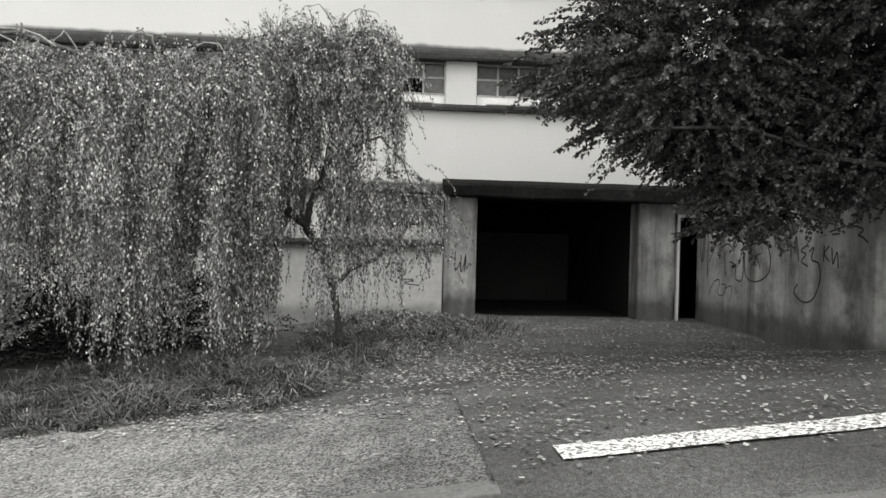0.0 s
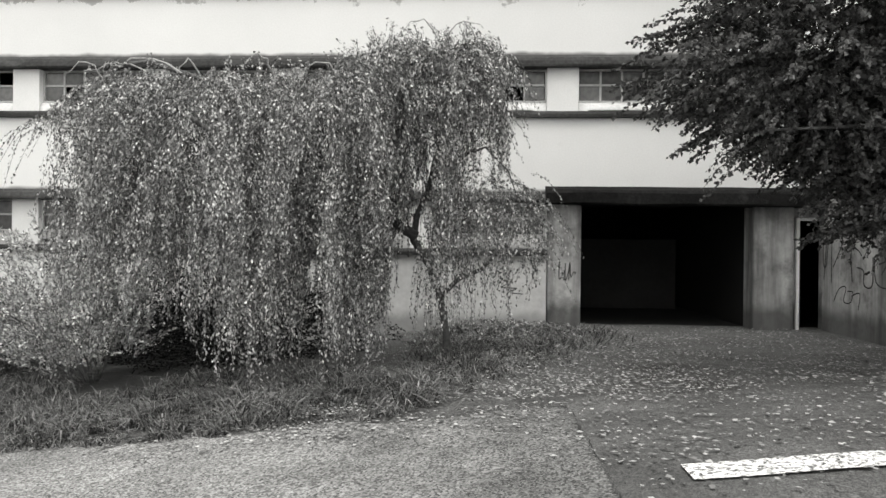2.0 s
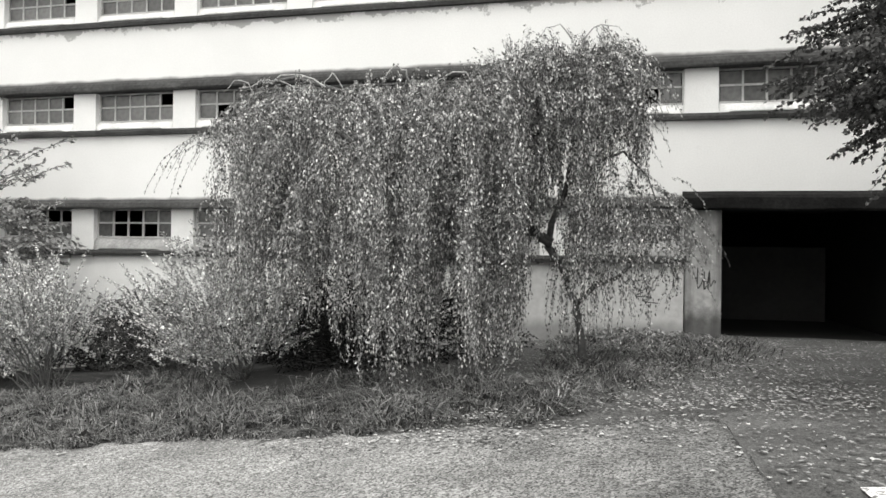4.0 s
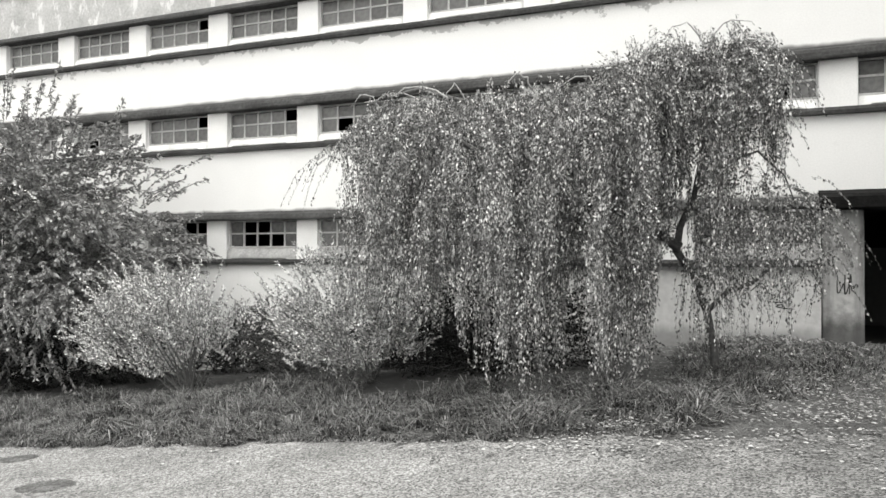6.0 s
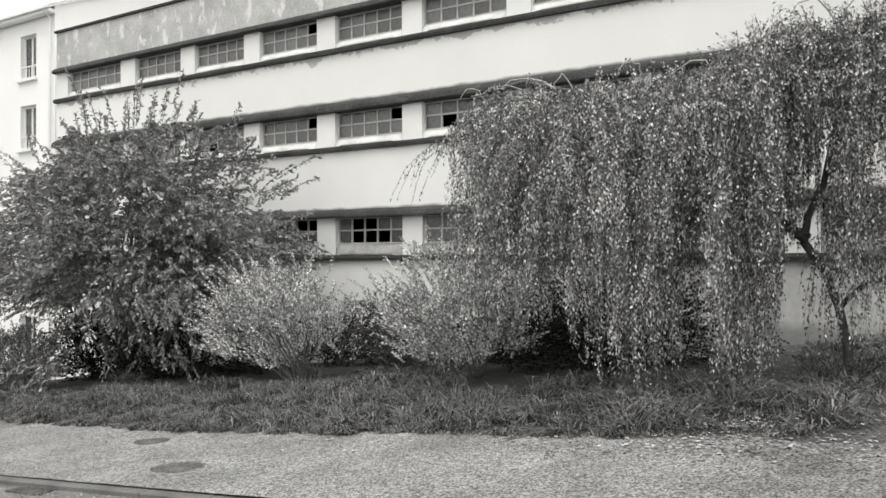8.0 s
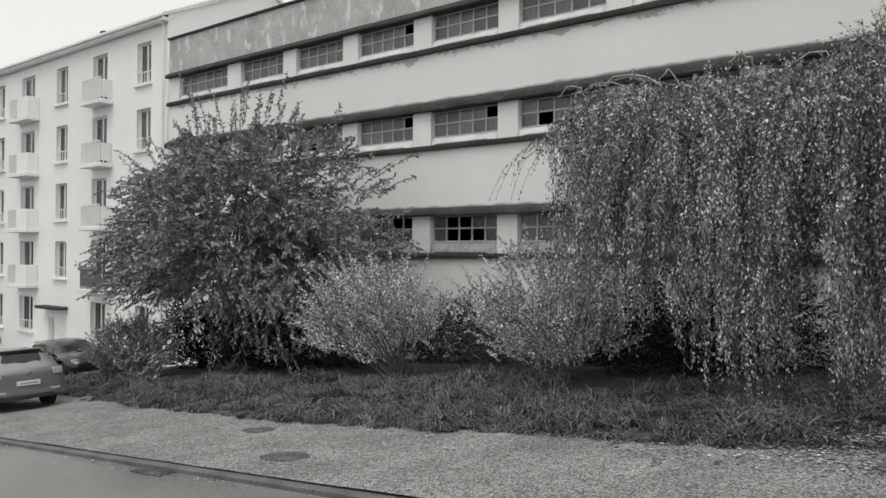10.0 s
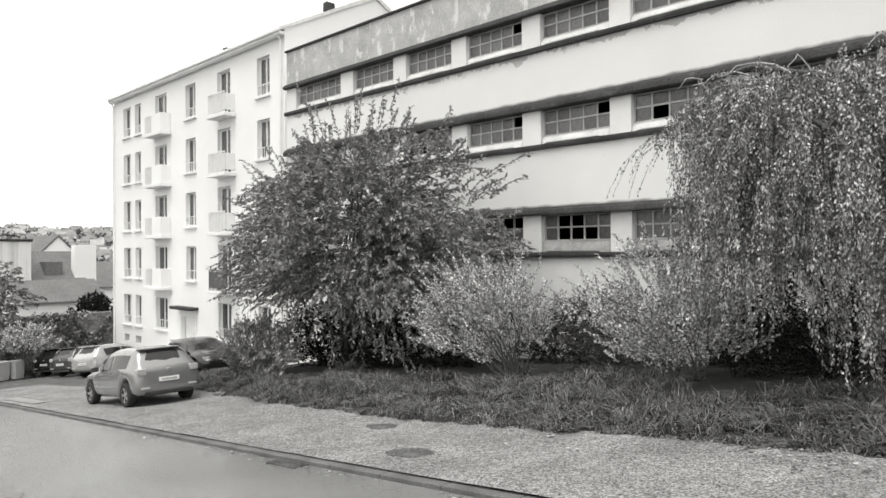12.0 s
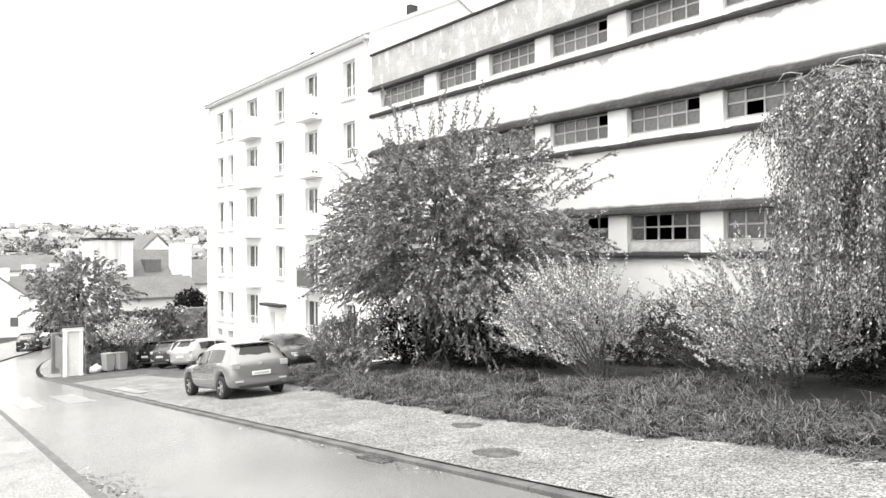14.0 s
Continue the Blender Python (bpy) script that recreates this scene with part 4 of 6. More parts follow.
for x0, x1, zz, rr in ((-0.78, -1.35, 5.12, 0.011), (-0.72, -0.12, 5.13, 0.011), (-4.5, -5.5, 4.52, 0.02), (-4.9, -5.9, 4.45, 0.016), (-3.2, -3.55, 4.56, 0.016), (-2.1, -2.9, 4.4, 0.014), (-4.2, -4.6, 4.45, 0.014), (-5.7, -6.2, 4.42, 0.012)):
    yy = 10.2 if x0 < -2 else 10.45
    pts = [(x0 + (x1 - x0) * q, yy - 0.25 * q, zz - 0.42 * (1 - q) ** 3.0 - 0.25 * q ** 3) for q in (0, 0.15, 0.3, 0.45, 0.6, 0.75, 0.9, 1.0)]
    pts = [(px + rs.normal(scale=0.03), py, pz - 0.07 + rs.normal(scale=0.025)) for px, py, pz in pts]
    arches.append(bmesh.new())
    add_tube(arches[-1], pts, [rr * (1.1 - 0.7 * q / 7) for q in range(8)], 6)
weeper = plant("weeping_birch", "weeping tree with long curtains of small leaves", "tree", np.concatenate(lv), np.concatenate(tw), bm, WILLOW_LEAF, BARK)


for arch in arches:
    part("limb", arch, PALE_BARK, weeper, "pale arching twig over the crown", True)

# the cherry-like tree by the flats
rs = NR(11)
st, dd = cloud_points((-16.9, 12.0, 1.5), (4.1, 2.3, 2.9), 6000, rs, 0.3, 0.36)
ok = (st[:, 2] > -1.3) & ((st[:, 2] > 0.4) | (rs.uniform(size=len(st)) < 0.16 + 0.2 * (st[:, 0] < -19))) & (st[:, 1] < 14.3)
ok &= np.array([noise.noise(Vector(q) * 0.95) for q in st]) > -0.2     # clumps with gaps between
st, dd = st[ok], dd[ok]
dd = unit(dd * np.array([1, 1, 0.45]) + np.array([0, 0, 0.3]) + rs.normal(scale=0.25, size=dd.shape))
a1, b1 = sprays(st, dd, 0.75, 22, 0.4, 0.125, 0.06, 0.6, rs, 0.005)
tips = np.array([(-18.9, 12, 4.6), (-18.4, 12, 4.7), (-16.6, 12, 4.6), (-17.2, 12, 4.5), (-14.2, 12, 3.9), (-13.6, 12, 3.8), (-15.2, 11.9, 4.4), (-12.6, 11.6, 2.9), (-12.2, 11.8, 2.8), (-20.3, 12, 4.0), (-21.3, 12, 3.4), (-21.4, 11.8, 2.4), (-12.9, 11.6, 1.6)])
tips = np.repeat(tips, 7, axis=0) + rs.normal(scale=0.3, size=(len(tips) * 7, 3))
td = unit((tips - np.array([-17.4, 12.1, 1.0])) + np.array([0, 0, 1.2]) + rs.normal(scale=0.5, size=tips.shape))
a2, b2 = sprays(tips, td, 1.4, 34, 0.18, 0.12, 0.055, 0.7, rs, 0.008)
bm = bmesh.new()
limbs(bm, (-18.0, 12.6, -2.0), [p for p in st[::150]], 0.05, rs)
add_tube(bm, [(-18.0, 12.6, -2.1), (-18.0, 12.6, -1.2), (-17.8, 12.5, 0.0), (-17.5, 12.4, 1.6)], [0.2, 0.17, 0.15, 0.1], 9)
plant("cherry_tree", "broad leafy tree with drooping pointed leaves", "tree", np.concatenate([a1, a2]), np.concatenate([b1, b2]), bm, CHERRY_LEAF, BARK)

# the tree over the driveway
rs = NR(21)
st, dd = cloud_points((7.3, 8.3, 5.9), (4.7, 2.4, 3.7), 6500, rs, 0.3, 0.16)
s2, d2 = cloud_points((3.75, 8.4, 3.85), (1.65, 1.3, 1.15), 1250, rs, 0.2, 0.25)
s3, d3 = cloud_points((7.2, 8.6, 4.2), (2.5, 1.5, 1.9), 2000, rs, 0.1, 0.2)
s4, d4 = cloud_points((8.8, 6.2, 6.4), (4.2, 3.6, 3.2), 3200, rs, 0.2, 0.2)     # unseen crown over the street's edge, added to shade the boughs in view
k4 = (s4[:, 0] > 0.8 * s4[:, 1] + 1.0) & (s4[:, 1] > 2.8) & (s4[:, 2] > 3.4)
s5, d5 = cloud_points((5.0, 8.8, 2.95), (1.4, 1.0, 0.5), 650, rs, 0.1, 0.25)     # low boughs before the garage
st, dd = np.concatenate([st, s2, s3, s4[k4], s5]), np.concatenate([dd, d2, d3, d4[k4], d5])
ok = (st[:, 1] < 10.6) & (st[:, 2] > 2.35)
st, dd = st[ok], dd[ok]
hx = np.concatenate([rs.uniform(4.2, 8.0, 260), rs.uniform(4.05, 4.95, 210)])
st = np.concatenate([st, np.stack([hx, rs.uniform(7.6, 9.0, 470), np.where(np.arange(470) < 260, rs.uniform(2.5, 3.3, 470), rs.uniform(1.85, 2.65, 470))], axis=1)])
dd = np.concatenate([dd, unit(rs.normal(size=(470, 3)))])
dd = unit(dd * np.array([1, 1, 0.4]) + np.array([-0.15, 0, 0.1]))
a1, b1 = sprays(st, dd, 0.52, 40, 0.35, 0.06, 0.043, 0.75, rs, 0.004)
bm = bmesh.new()
limbs(bm, (9.0, 7.9, 2.2), [p for p in st[::380]], 0.06, rs)
add_tube(bm, [(9.1, 7.8, 0.0), (9.1, 7.8, 1.0), (9.0, 7.9, 2.3), (8.4, 8.0, 4.0), (7.6, 8.2, 5.6)], [0.3, 0.25, 0.22, 0.18, 0.12], 10)
plant("lime_tree", "dark broad-leaved tree overhanging the driveway", "tree", a1, b1, bm, LIME_LEAF, BARK)


def shrub(name, label, centre, radii, base, count, leaf, leaf_mat, wood_mat, seed, shoot=0.6, per=16, droop=0.1, shell=0.3, group="", cut=-9.0, spread=0.55, lump=0.15, rise=0.0):
    rs_ = NR(seed)
    s, d = cloud_points(centre, radii, count, rs_, shell, lump)
    ok_ = s[:, 2] > cut + rise * np.clip(s[:, 0] - base[0] + 0.7, 0, 9)
    s = s[ok_]
    d = unit(s - np.array(base) + rs_.normal(scale=0.3, size=s.shape) + np.array([0, 0, 0.12]))
    a_, b_ = sprays(s - d * shoot * 0.55, d, shoot, per, droop, leaf, leaf * 0.5, spread, rs_, 0.003)
    w = limbs(bmesh.new(), base, [p for p in s[::max(1, count // 28)]], 0.018, rs_)
    return plant(name, label, "shrub", a_, b_, w, leaf_mat, wood_mat, group)


shrub("pale_shrub", "pale fan-shaped shrub with bare lower stems", (-11.4, 11.3, 0.25), (2.0, 1.2, 1.15), (-10.3, 11.0, -1.2), 640, 0.06, PALE_LEAF, BARK, 31, 0.8, 54, 0.1, 0.5, "pale shrubs", -0.55, 0.55, 0.25, 0.6)
shrub("pale_shrub", "pale feathery shrub beside the weeping tree", (-7.05, 11.3, 0.45), (1.45, 1.2, 1.1), (-6.6, 11.4, -0.85), 560, 0.06, PALE_LEAF, BARK, 32, 0.8, 54, 0.12, 0.5, "pale shrubs", -0.25, 0.55, 0.25, 0.2)
shrub("dark_shrub", "low dark shrub between two pale ones", (-9.1, 12.6, 0.0), (1.6, 0.9, 1.05), (-9.2, 13.0, -1.0), 520, 0.06, SHADE_LEAF, BARK, 33, 0.5, 18, 0.3)
shrub("dark_shrub", "dense low shrub under the cherry tree", (-19.7, 10.5, -1.1), (1.5, 0.9, 0.95), (-19.7, 10.5, -2.1), 700, 0.07, CHERRY_LEAF, BARK, 34, 0.45, 20, 0.25)
# undergrowth whose black leaves stand for the shaded hollows
shrub("dark_shrub", "undergrowth below the cherry tree, its leaves blackened for shade", (-16.0, 12.9, -1.0), (3.4, 0.9, 0.9), (-16.0, 12.9, -1.7), 800, 0.08, BLACKENED_LEAF, BARK, 35, 0.5, 18, 0.3)
shrub("dark_shrub", "undergrowth behind the weeping tree, its leaves blackened for shade", (-4.6, 12.5, 0.25), (2.5, 0.9, 1.15), (-4.6, 12.6, -0.5), 1300, 0.06, BLACKENED_LEAF, BARK, 36, 0.45, 18, 0.3)
shrub("dark_shrub", "undergrowth along the factory wall, its leaves blackened for shade", (-11.5, 14.0, -0.6), (3.2, 0.5, 0.8), (-11.5, 14.0, -1.2), 600, 0.08, BLACKENED_LEAF, BARK, 40, 0.5, 18, 0.3)
shrub("dark_shrub", "undergrowth along the factory wall, its leaves blackened for shade", (-6.3, 13.8, -0.2), (2.4, 0.6, 0.8), (-6.3, 13.8, -0.7), 500, 0.08, BLACKENED_LEAF, BARK, 42, 0.5, 18, 0.3)
shrub("dark_shrub", "undergrowth below the cherry tree, its leaves blackened for shade", (-19.6, 12.9, -1.1), (2.6, 0.8, 1.3), (-19.6, 12.9, -2.1), 900, 0.08, BLACKENED_LEAF, BARK, 43, 0.5, 18, 0.3)
shrub("small_shrub", "low leafy weeds at the garage pier", (0.6, 13.4, 0.05), (1.3, 0.9, 0.32), (0.6, 13.4, -0.1), 320, 0.075, CHERRY_LEAF, BARK, 37, 0.35, 12, 0.5)

# grass on the bank
rs = NR(41)
N = 150000
gx_ = rs.uniform(-21.8, 2.6, N)
ge_ = 7.15 + np.clip(-gx_ - 9, 0, None) * 0.14
gy_ = ge_ - 0.1 + rs.uniform(0, 1, N) ** 1.35 * (14.8 - ge_)
edge = ge_ + np.array([0.22 * noise.noise(Vector((x * 0.7, 0, 0))) + 0.12 * noise.noise(Vector((x * 2.5, 4, 0))) for x in gx_])
edge += np.clip(gx_ + 1.2, 0, 4) ** 1.15 * 1.35 * rs.uniform(0.7, 1.1, N)
tall = np.array([noise.noise(Vector((x * 0.9, y * 0.9, 1.0))) for x, y in zip(gx_, gy_)])
fine_ = np.array([noise.noise(Vector((x * 3.0, y * 3.0, 5.0))) for x, y in zip(gx_, gy_)])
ok = (gy_ > edge) & ((gy_ < np.where(gx_ < -6.6, 10.4, 9.4) + 2.2 * tall) | (gx_ > -1.3)) & (fine_ > -0.22) & (rs.uniform(size=N) > np.clip((gx_ + 0.2) / 3.2, 0, 0.85))
gx_, gy_, tall, fine_, edge = gx_[ok], gy_[ok], tall[ok], fine_[ok], edge[ok]
N = len(gx_)
gh = (0.13 + 0.26 * np.clip(tall + 0.35, 0, 1) + 0.16 * np.clip(fine_, 0, 1)) * rs.uniform(0.6, 1.35, N) * np.clip(0.45 + (gy_ - edge) * 0.9, 0.45, 1.0)
gh = np.where((gx_ > -1.6) & (gy_ > 9.5), gh * 0.7, gh)
gzv = np.array([gz(x, y) for x, y in zip(gx_, gy_)])
ang = np.array([noise.noise(Vector((x * 2.2, y * 2.2, 9.0))) for x, y in zip(gx_, gy_)]) * 7 + rs.normal(scale=0.6, size=N)
lean = gh * rs.uniform(0.25, 1.0, N)
wv = rs.uniform(0.004, 0.008, N)
p0 = np.stack([gx_, gy_, gzv - 0.02], axis=1)
dv = np.stack([np.cos(ang), np.sin(ang), np.zeros(N)], axis=1)
sv = np.stack([-np.sin(ang + rs.uniform(-1, 1, N)), np.cos(ang), np.zeros(N)], axis=1) * wv[:, None]
up = np.array([0, 0, 1.0])
lean *= 2.1
gh *= 0.85
p1 = p0 + dv * (lean * 0.42)[:, None] + up * (gh * 0.72)[:, None]
p2 = p0 + dv * lean[:, None] + up * (gh * rs.uniform(0.35, 0.9, N))[:, None]
blades = np.concatenate([np.stack([p0 - sv, p0 + sv, p1 + sv, p1 - sv], axis=1), np.stack([p1 - sv, p1 + sv, p2 + sv * 0.2, p2 - sv * 0.2], axis=1)])
tagged(quads("grass", blades, GRASS), "long tangled grass on the bank", "grass", kind="stuff")

# fallen leaves
rs = NR(51)
N = 37200
fx = np.concatenate([rs.uniform(-6.0, 8.0, 4600), rs.uniform(-14, 0.5, 1900), rs.normal(1.0, 1.5, 4500), rs.uniform(1.0, 7.0, 2500), rs.uniform(0.8, 8.0, 5600), rs.normal(-0.6, 1.5, 2000), rs.uniform(0.6, 6.8, 4500), rs.normal(0.2, 1.4, 5000), rs.uniform(1.0, 6.8, 3500), rs.normal(1.5, 2.0, 1500), rs.normal(-10.2, 1.0, 500), rs.uniform(-20, 0.5, 400), rs.uniform(-16, 0.4, 700)])
fyv = np.concatenate([4.3 + rs.uniform(0, 1, 4600) ** 0.8 * 10.2, rs.normal(6.95, 0.4, 1900), rs.uniform(6.6, 14.5, 4500), rs.uniform(8.5, 15.0, 2500), rs.uniform(4.3, 9.0, 5600), rs.normal(7.2, 0.6, 2000), rs.uniform(7.5, 15.2, 4500), rs.uniform(7.0, 12.5, 5000), rs.uniform(9.0, 15.2, 3500), rs.uniform(5.0, 9.0, 1500), 0.97 + np.abs(rs.normal(0, 0.22, 500)), 1.0 + rs.uniform(0, 1, 400) ** 2 * 0.5, 4.16 - np.abs(rs.normal(0, 0.16, 700))])
fyv[-1600:] += -0.05 * np.minimum(fx[-1600:], 0)
in_road = np.arange(N) >= N - 1600
dens = np.array([noise.noise(Vector((x * 0.8, y * 0.8, 3.0))) for x, y in zip(fx, fyv)])
ok = (rs.uniform(-0.5, 0.6, N) < dens + 0.25) & ((fx > 0.4) | (fyv > 6.1) | in_road) & ~((fx > 6.6) & (fyv > 9.2)) & ~((fx < -4) & (fyv > 7.3))
fx, fyv, in_road = fx[ok], fyv[ok], in_road[ok]
N = len(fx)
base = np.stack([fx, fyv, np.array([gz(x, y) for x, y in zip(fx, fyv)]) + np.where((fx < 1.0) & (fyv > 7.3), 0.06, np.where(in_road, -0.06, 0.018))], axis=1)
al = np.concatenate([rs.normal(size=(N, 2)), rs.normal(scale=0.06, size=(N, 1))], axis=1)
al = unit(al)
side = unit(np.cross(al, np.array([0, 0, 1.0]) + rs.normal(scale=0.12, size=(N, 3))))
ln = (0.02 + 0.045 * rs.uniform(0, 1, N) ** 1.8)[:, None]
lit = np.stack([base, base + al * ln * 0.5 + side * ln * 0.38 + up * ln * 0.06, base + al * ln, base + al * ln * 0.5 - side * ln * 0.38 + up * ln * 0.06], axis=1)
rotted = in_road & (rs.uniform(size=N) < np.where(fyv < 2.9, 0.9, 0.6))
tagged(quads("leaf_litter", lit[~rotted], LITTER), "pale dry leaves scattered over asphalt and gravel", "leaves", kind="stuff")
tagged(quads("gutter_litter", lit[rotted], DARK_LITTER), "dark rotted leaves along the kerbs", "leaves", kind="stuff")


# ---- the flats ----
AY = 16.0
flats = empty("apartment_building", 0, AY, 0)
tagged(flats, "five-storey white rendered block of flats with balconies", "building")


def pierced(x0, x1, z0, z1, depth, holes):
    """A wall in the xz plane with openings through it."""
    bm = bmesh.new()
    xs_ = sorted({x0, x1, *[h[0] for h in holes], *[h[1] for h in holes]})
    zs_ = sorted({z0, z1, *[h[2] for h in holes], *[h[3] for h in holes]})
    vs = {}

    def v(x, y, z):
        if (x, y, z) not in vs:
            vs[x, y, z] = bm.verts.new((x, y, z))
        return vs[x, y, z]

    def solid(i, j):
        if i < 0 or j < 0 or i >= len(xs_) - 1 or j >= len(zs_) - 1:
            return False
        cx, cz = (xs_[i] + xs_[i + 1]) / 2, (zs_[j] + zs_[j + 1]) / 2
        return not any(h[0] < cx < h[1] and h[2] < cz < h[3] for h in holes)

    for i in range(len(xs_) - 1):
        for j in range(len(zs_) - 1):
            if not solid(i, j):
                continue
            a, b, c, d = xs_[i], xs_[i + 1], zs_[j], zs_[j + 1]
            bm.faces.new((v(a, 0, c), v(b, 0, c), v(b, 0, d), v(a, 0, d)))
            bm.faces.new((v(a, depth, c), v(a, depth, d), v(b, depth, d), v(b, depth, c)))
            for ok_, e in ((solid(i - 1, j), ((a, c), (a, d))), (solid(i + 1, j), ((b, d), (b, c))), (solid(i, j - 1), ((b, c), (a, c))), (solid(i, j + 1), ((a, d), (b, d)))):
                if not ok_:
                    (p, q), (r_, s_) = e
                    bm.faces.new((v(p, 0, q), v(r_, 0, s_), v(r_, depth, s_), v(p, depth, q)))
    bmesh.ops.recalc_face_normals(bm, faces=bm.faces)
    return bm


AX0, AX1, AZ = -45.7, -26.75, 11.0
STOREYS = [8.57, 5.80, 3.03, 0.28, -2.45]     # window sills, from the top
holes, wins, balconies = [], [], []
for i, z in enumerate(STOREYS):
    for a, b in ((-44.25, -43.15), (-42.55, -41.7), (-36.05, -34.95), (-29.0, -27.95)):
        if i == 4 and a == -36.05:
            continue
        wins.append((a, b, z, z + 1.75))
    for a, b in ((-39.75, -38.3), (-32.65, -31.4)):
        if i < 4:
            wins.append((a, b, z - 0.35, z + 1.8))
            balconies.append((a, b, z - 0.35, i))
        else:
            wins.append((a, b, z, z + 1.75))
DOOR = (-36.7, -34.9, -3.5, -1.55)
CELLAR = [(-44.2, -43.5, -3.5, -3.05), (-42.6, -41.8, -3.5, -3.05)]
part("wall", pierced(AX0, AX1, -7.0, AZ, 0.32, wins + [DOOR] + CELLAR), WHITE_PAINT, flats)
part("wall", box(AX1 - 0.3, AX1, 0.322, 10.0, -7.0, AZ), WHITE_PAINT, flats)
part("wall", box(AX0, AX0 + 0.3, 0.322, 10.0, -7.0, AZ), WHITE_PAINT, flats)
part("wall", box(AX0 + 0.3, AX1 - 0.3, 9.7, 10.0, -7.0, AZ), WHITE_PAINT, flats)
bm = bmesh.new()
for x in (AX1 - 0.3, AX1):
    for y, z in ((0.0, AZ + 0.002), (10.0, AZ + 0.002), (10.0, AZ + 0.2), (5.0, AZ + 2.65), (0.0, AZ + 0.22)):
        bm.verts.new((x, y, z))
bm.verts.ensure_lookup_table()
V = bm.verts
for f in ((0, 1, 2, 3, 4), (5, 9, 8, 7, 6), (0, 5, 6, 1), (1, 6, 7, 2), (2, 7, 8, 3), (3, 8, 9, 4), (4, 9, 5, 0)):
    bm.faces.new([V[q] for q in f])
bmesh.ops.recalc_face_normals(bm, faces=bm.faces)
part("gable", bm, WHITE_PAINT, flats)
bm = run([(-0.3, AZ + 0.02), (-0.3, AZ + 0.16), (5.0, AZ + 2.85), (10.4, AZ + 0.16), (10.4, AZ + 0.02), (5.0, AZ + 2.66)], AX0 - 0.1, AX1 + 0.08)
part("roof", bm, PALE_ROOF, flats, "low pitched roof with a pale eave")
part("eave", box(AX0 - 0.1, AX1 + 0.08, -0.3, -0.05, AZ - 0.14, AZ + 0.012, 0.02), TRIM_PAINT, flats, "pale projecting eave")
part("gutter", box(AX0 - 0.1, AX1 + 0.08, -0.39, -0.305, AZ - 0.02, AZ + 0.1, 0.03), TRIM_PAINT, flats, "pale gutter")
for x, y, h in ((-30.3, 4.9, 3.35), (-34.5, 1.6, 1.25)):
    part("chimney", box(x - 0.17, x + 0.17, y - 0.25, y + 0.25, AZ + 0.8, AZ + h, 0.02), LEDGE, flats)
for x in (AX1 - 0.18, AX0 + 0.12):
    bm = bmesh.new()
    add_tube(bm, [(x, -0.1, -4.5), (x, -0.1, 5.0), (x, -0.1, AZ - 0.3), (x, -0.3, AZ - 0.05)], [0.05] * 4, 8)
    part("downpipe", bm, TRIM_PAINT, flats)
for i in range(5):
    # slabs and partition behind the flats' windows, room shade put into their colour
    part("floor_slab", box(AX0 + 0.31, AX1 - 0.31, 0.33, 9.6, STOREYS[i] - 0.7, STOREYS[i] - 0.45), ROOM_SHADE, flats)
part("partition", box(AX0 + 0.31, AX1 - 0.31, 4.0, 4.1, -5.4, AZ - 0.1), ROOM_SHADE, flats)
rng = random.Random(12)
for a, b, c, d in wins:
    tall_ = d - c > 1.9
    bm = bmesh.new()
    m = (a + b) / 2
    for x0, x1 in ((a, a + 0.07), (b - 0.07, b), (m - 0.05, m + 0.05)):
        add_box(bm, x0, x1, 0.17, 0.24, c, d)
    for x0, x1 in ((a + 0.071, m - 0.051), (m + 0.051, b - 0.071)):
        add_box(bm, x0, x1, 0.172, 0.238, c, c + 0.08)
        add_box(bm, x0, x1, 0.172, 0.238, d - 0.07, d)
    w = part("window", bm, TRIM_PAINT, flats, "white framed casement window")
    for x0, x1 in ((a + 0.07, m - 0.05), (m + 0.05, b - 0.07)):
        part("pane", box(x0, x1, 0.2, 0.206, c + 0.08, d - 0.07), HOME_GLASS, w)
    if rng.random() < 0.65:
        part("curtain", box(a + 0.05, b - 0.05, 0.36, 0.38, c + (0 if rng.random() < 0.6 else (d - c) * 0.5), d), CURTAIN, w)
    if not tall_:
        part("sill", box(a - 0.12, b + 0.12, -0.12, 0.16, c - 0.09, c - 0.003, 0.01), TRIM_PAINT, w)
        part("top_rail", box(a, b, 0.02, 0.05, c + 0.5, c + 0.54), RAIL, w, "pale low window railing")
        part("bottom_rail", box(a, b, 0.02, 0.05, c + 0.06, c + 0.09), RAIL, w)
        for i in range(7):
            x = a + 0.03 + (b - a - 0.06) * i / 6
            part("baluster", box(x - 0.012, x + 0.012, 0.025, 0.045, c + 0.091, c + 0.499), RAIL, w)
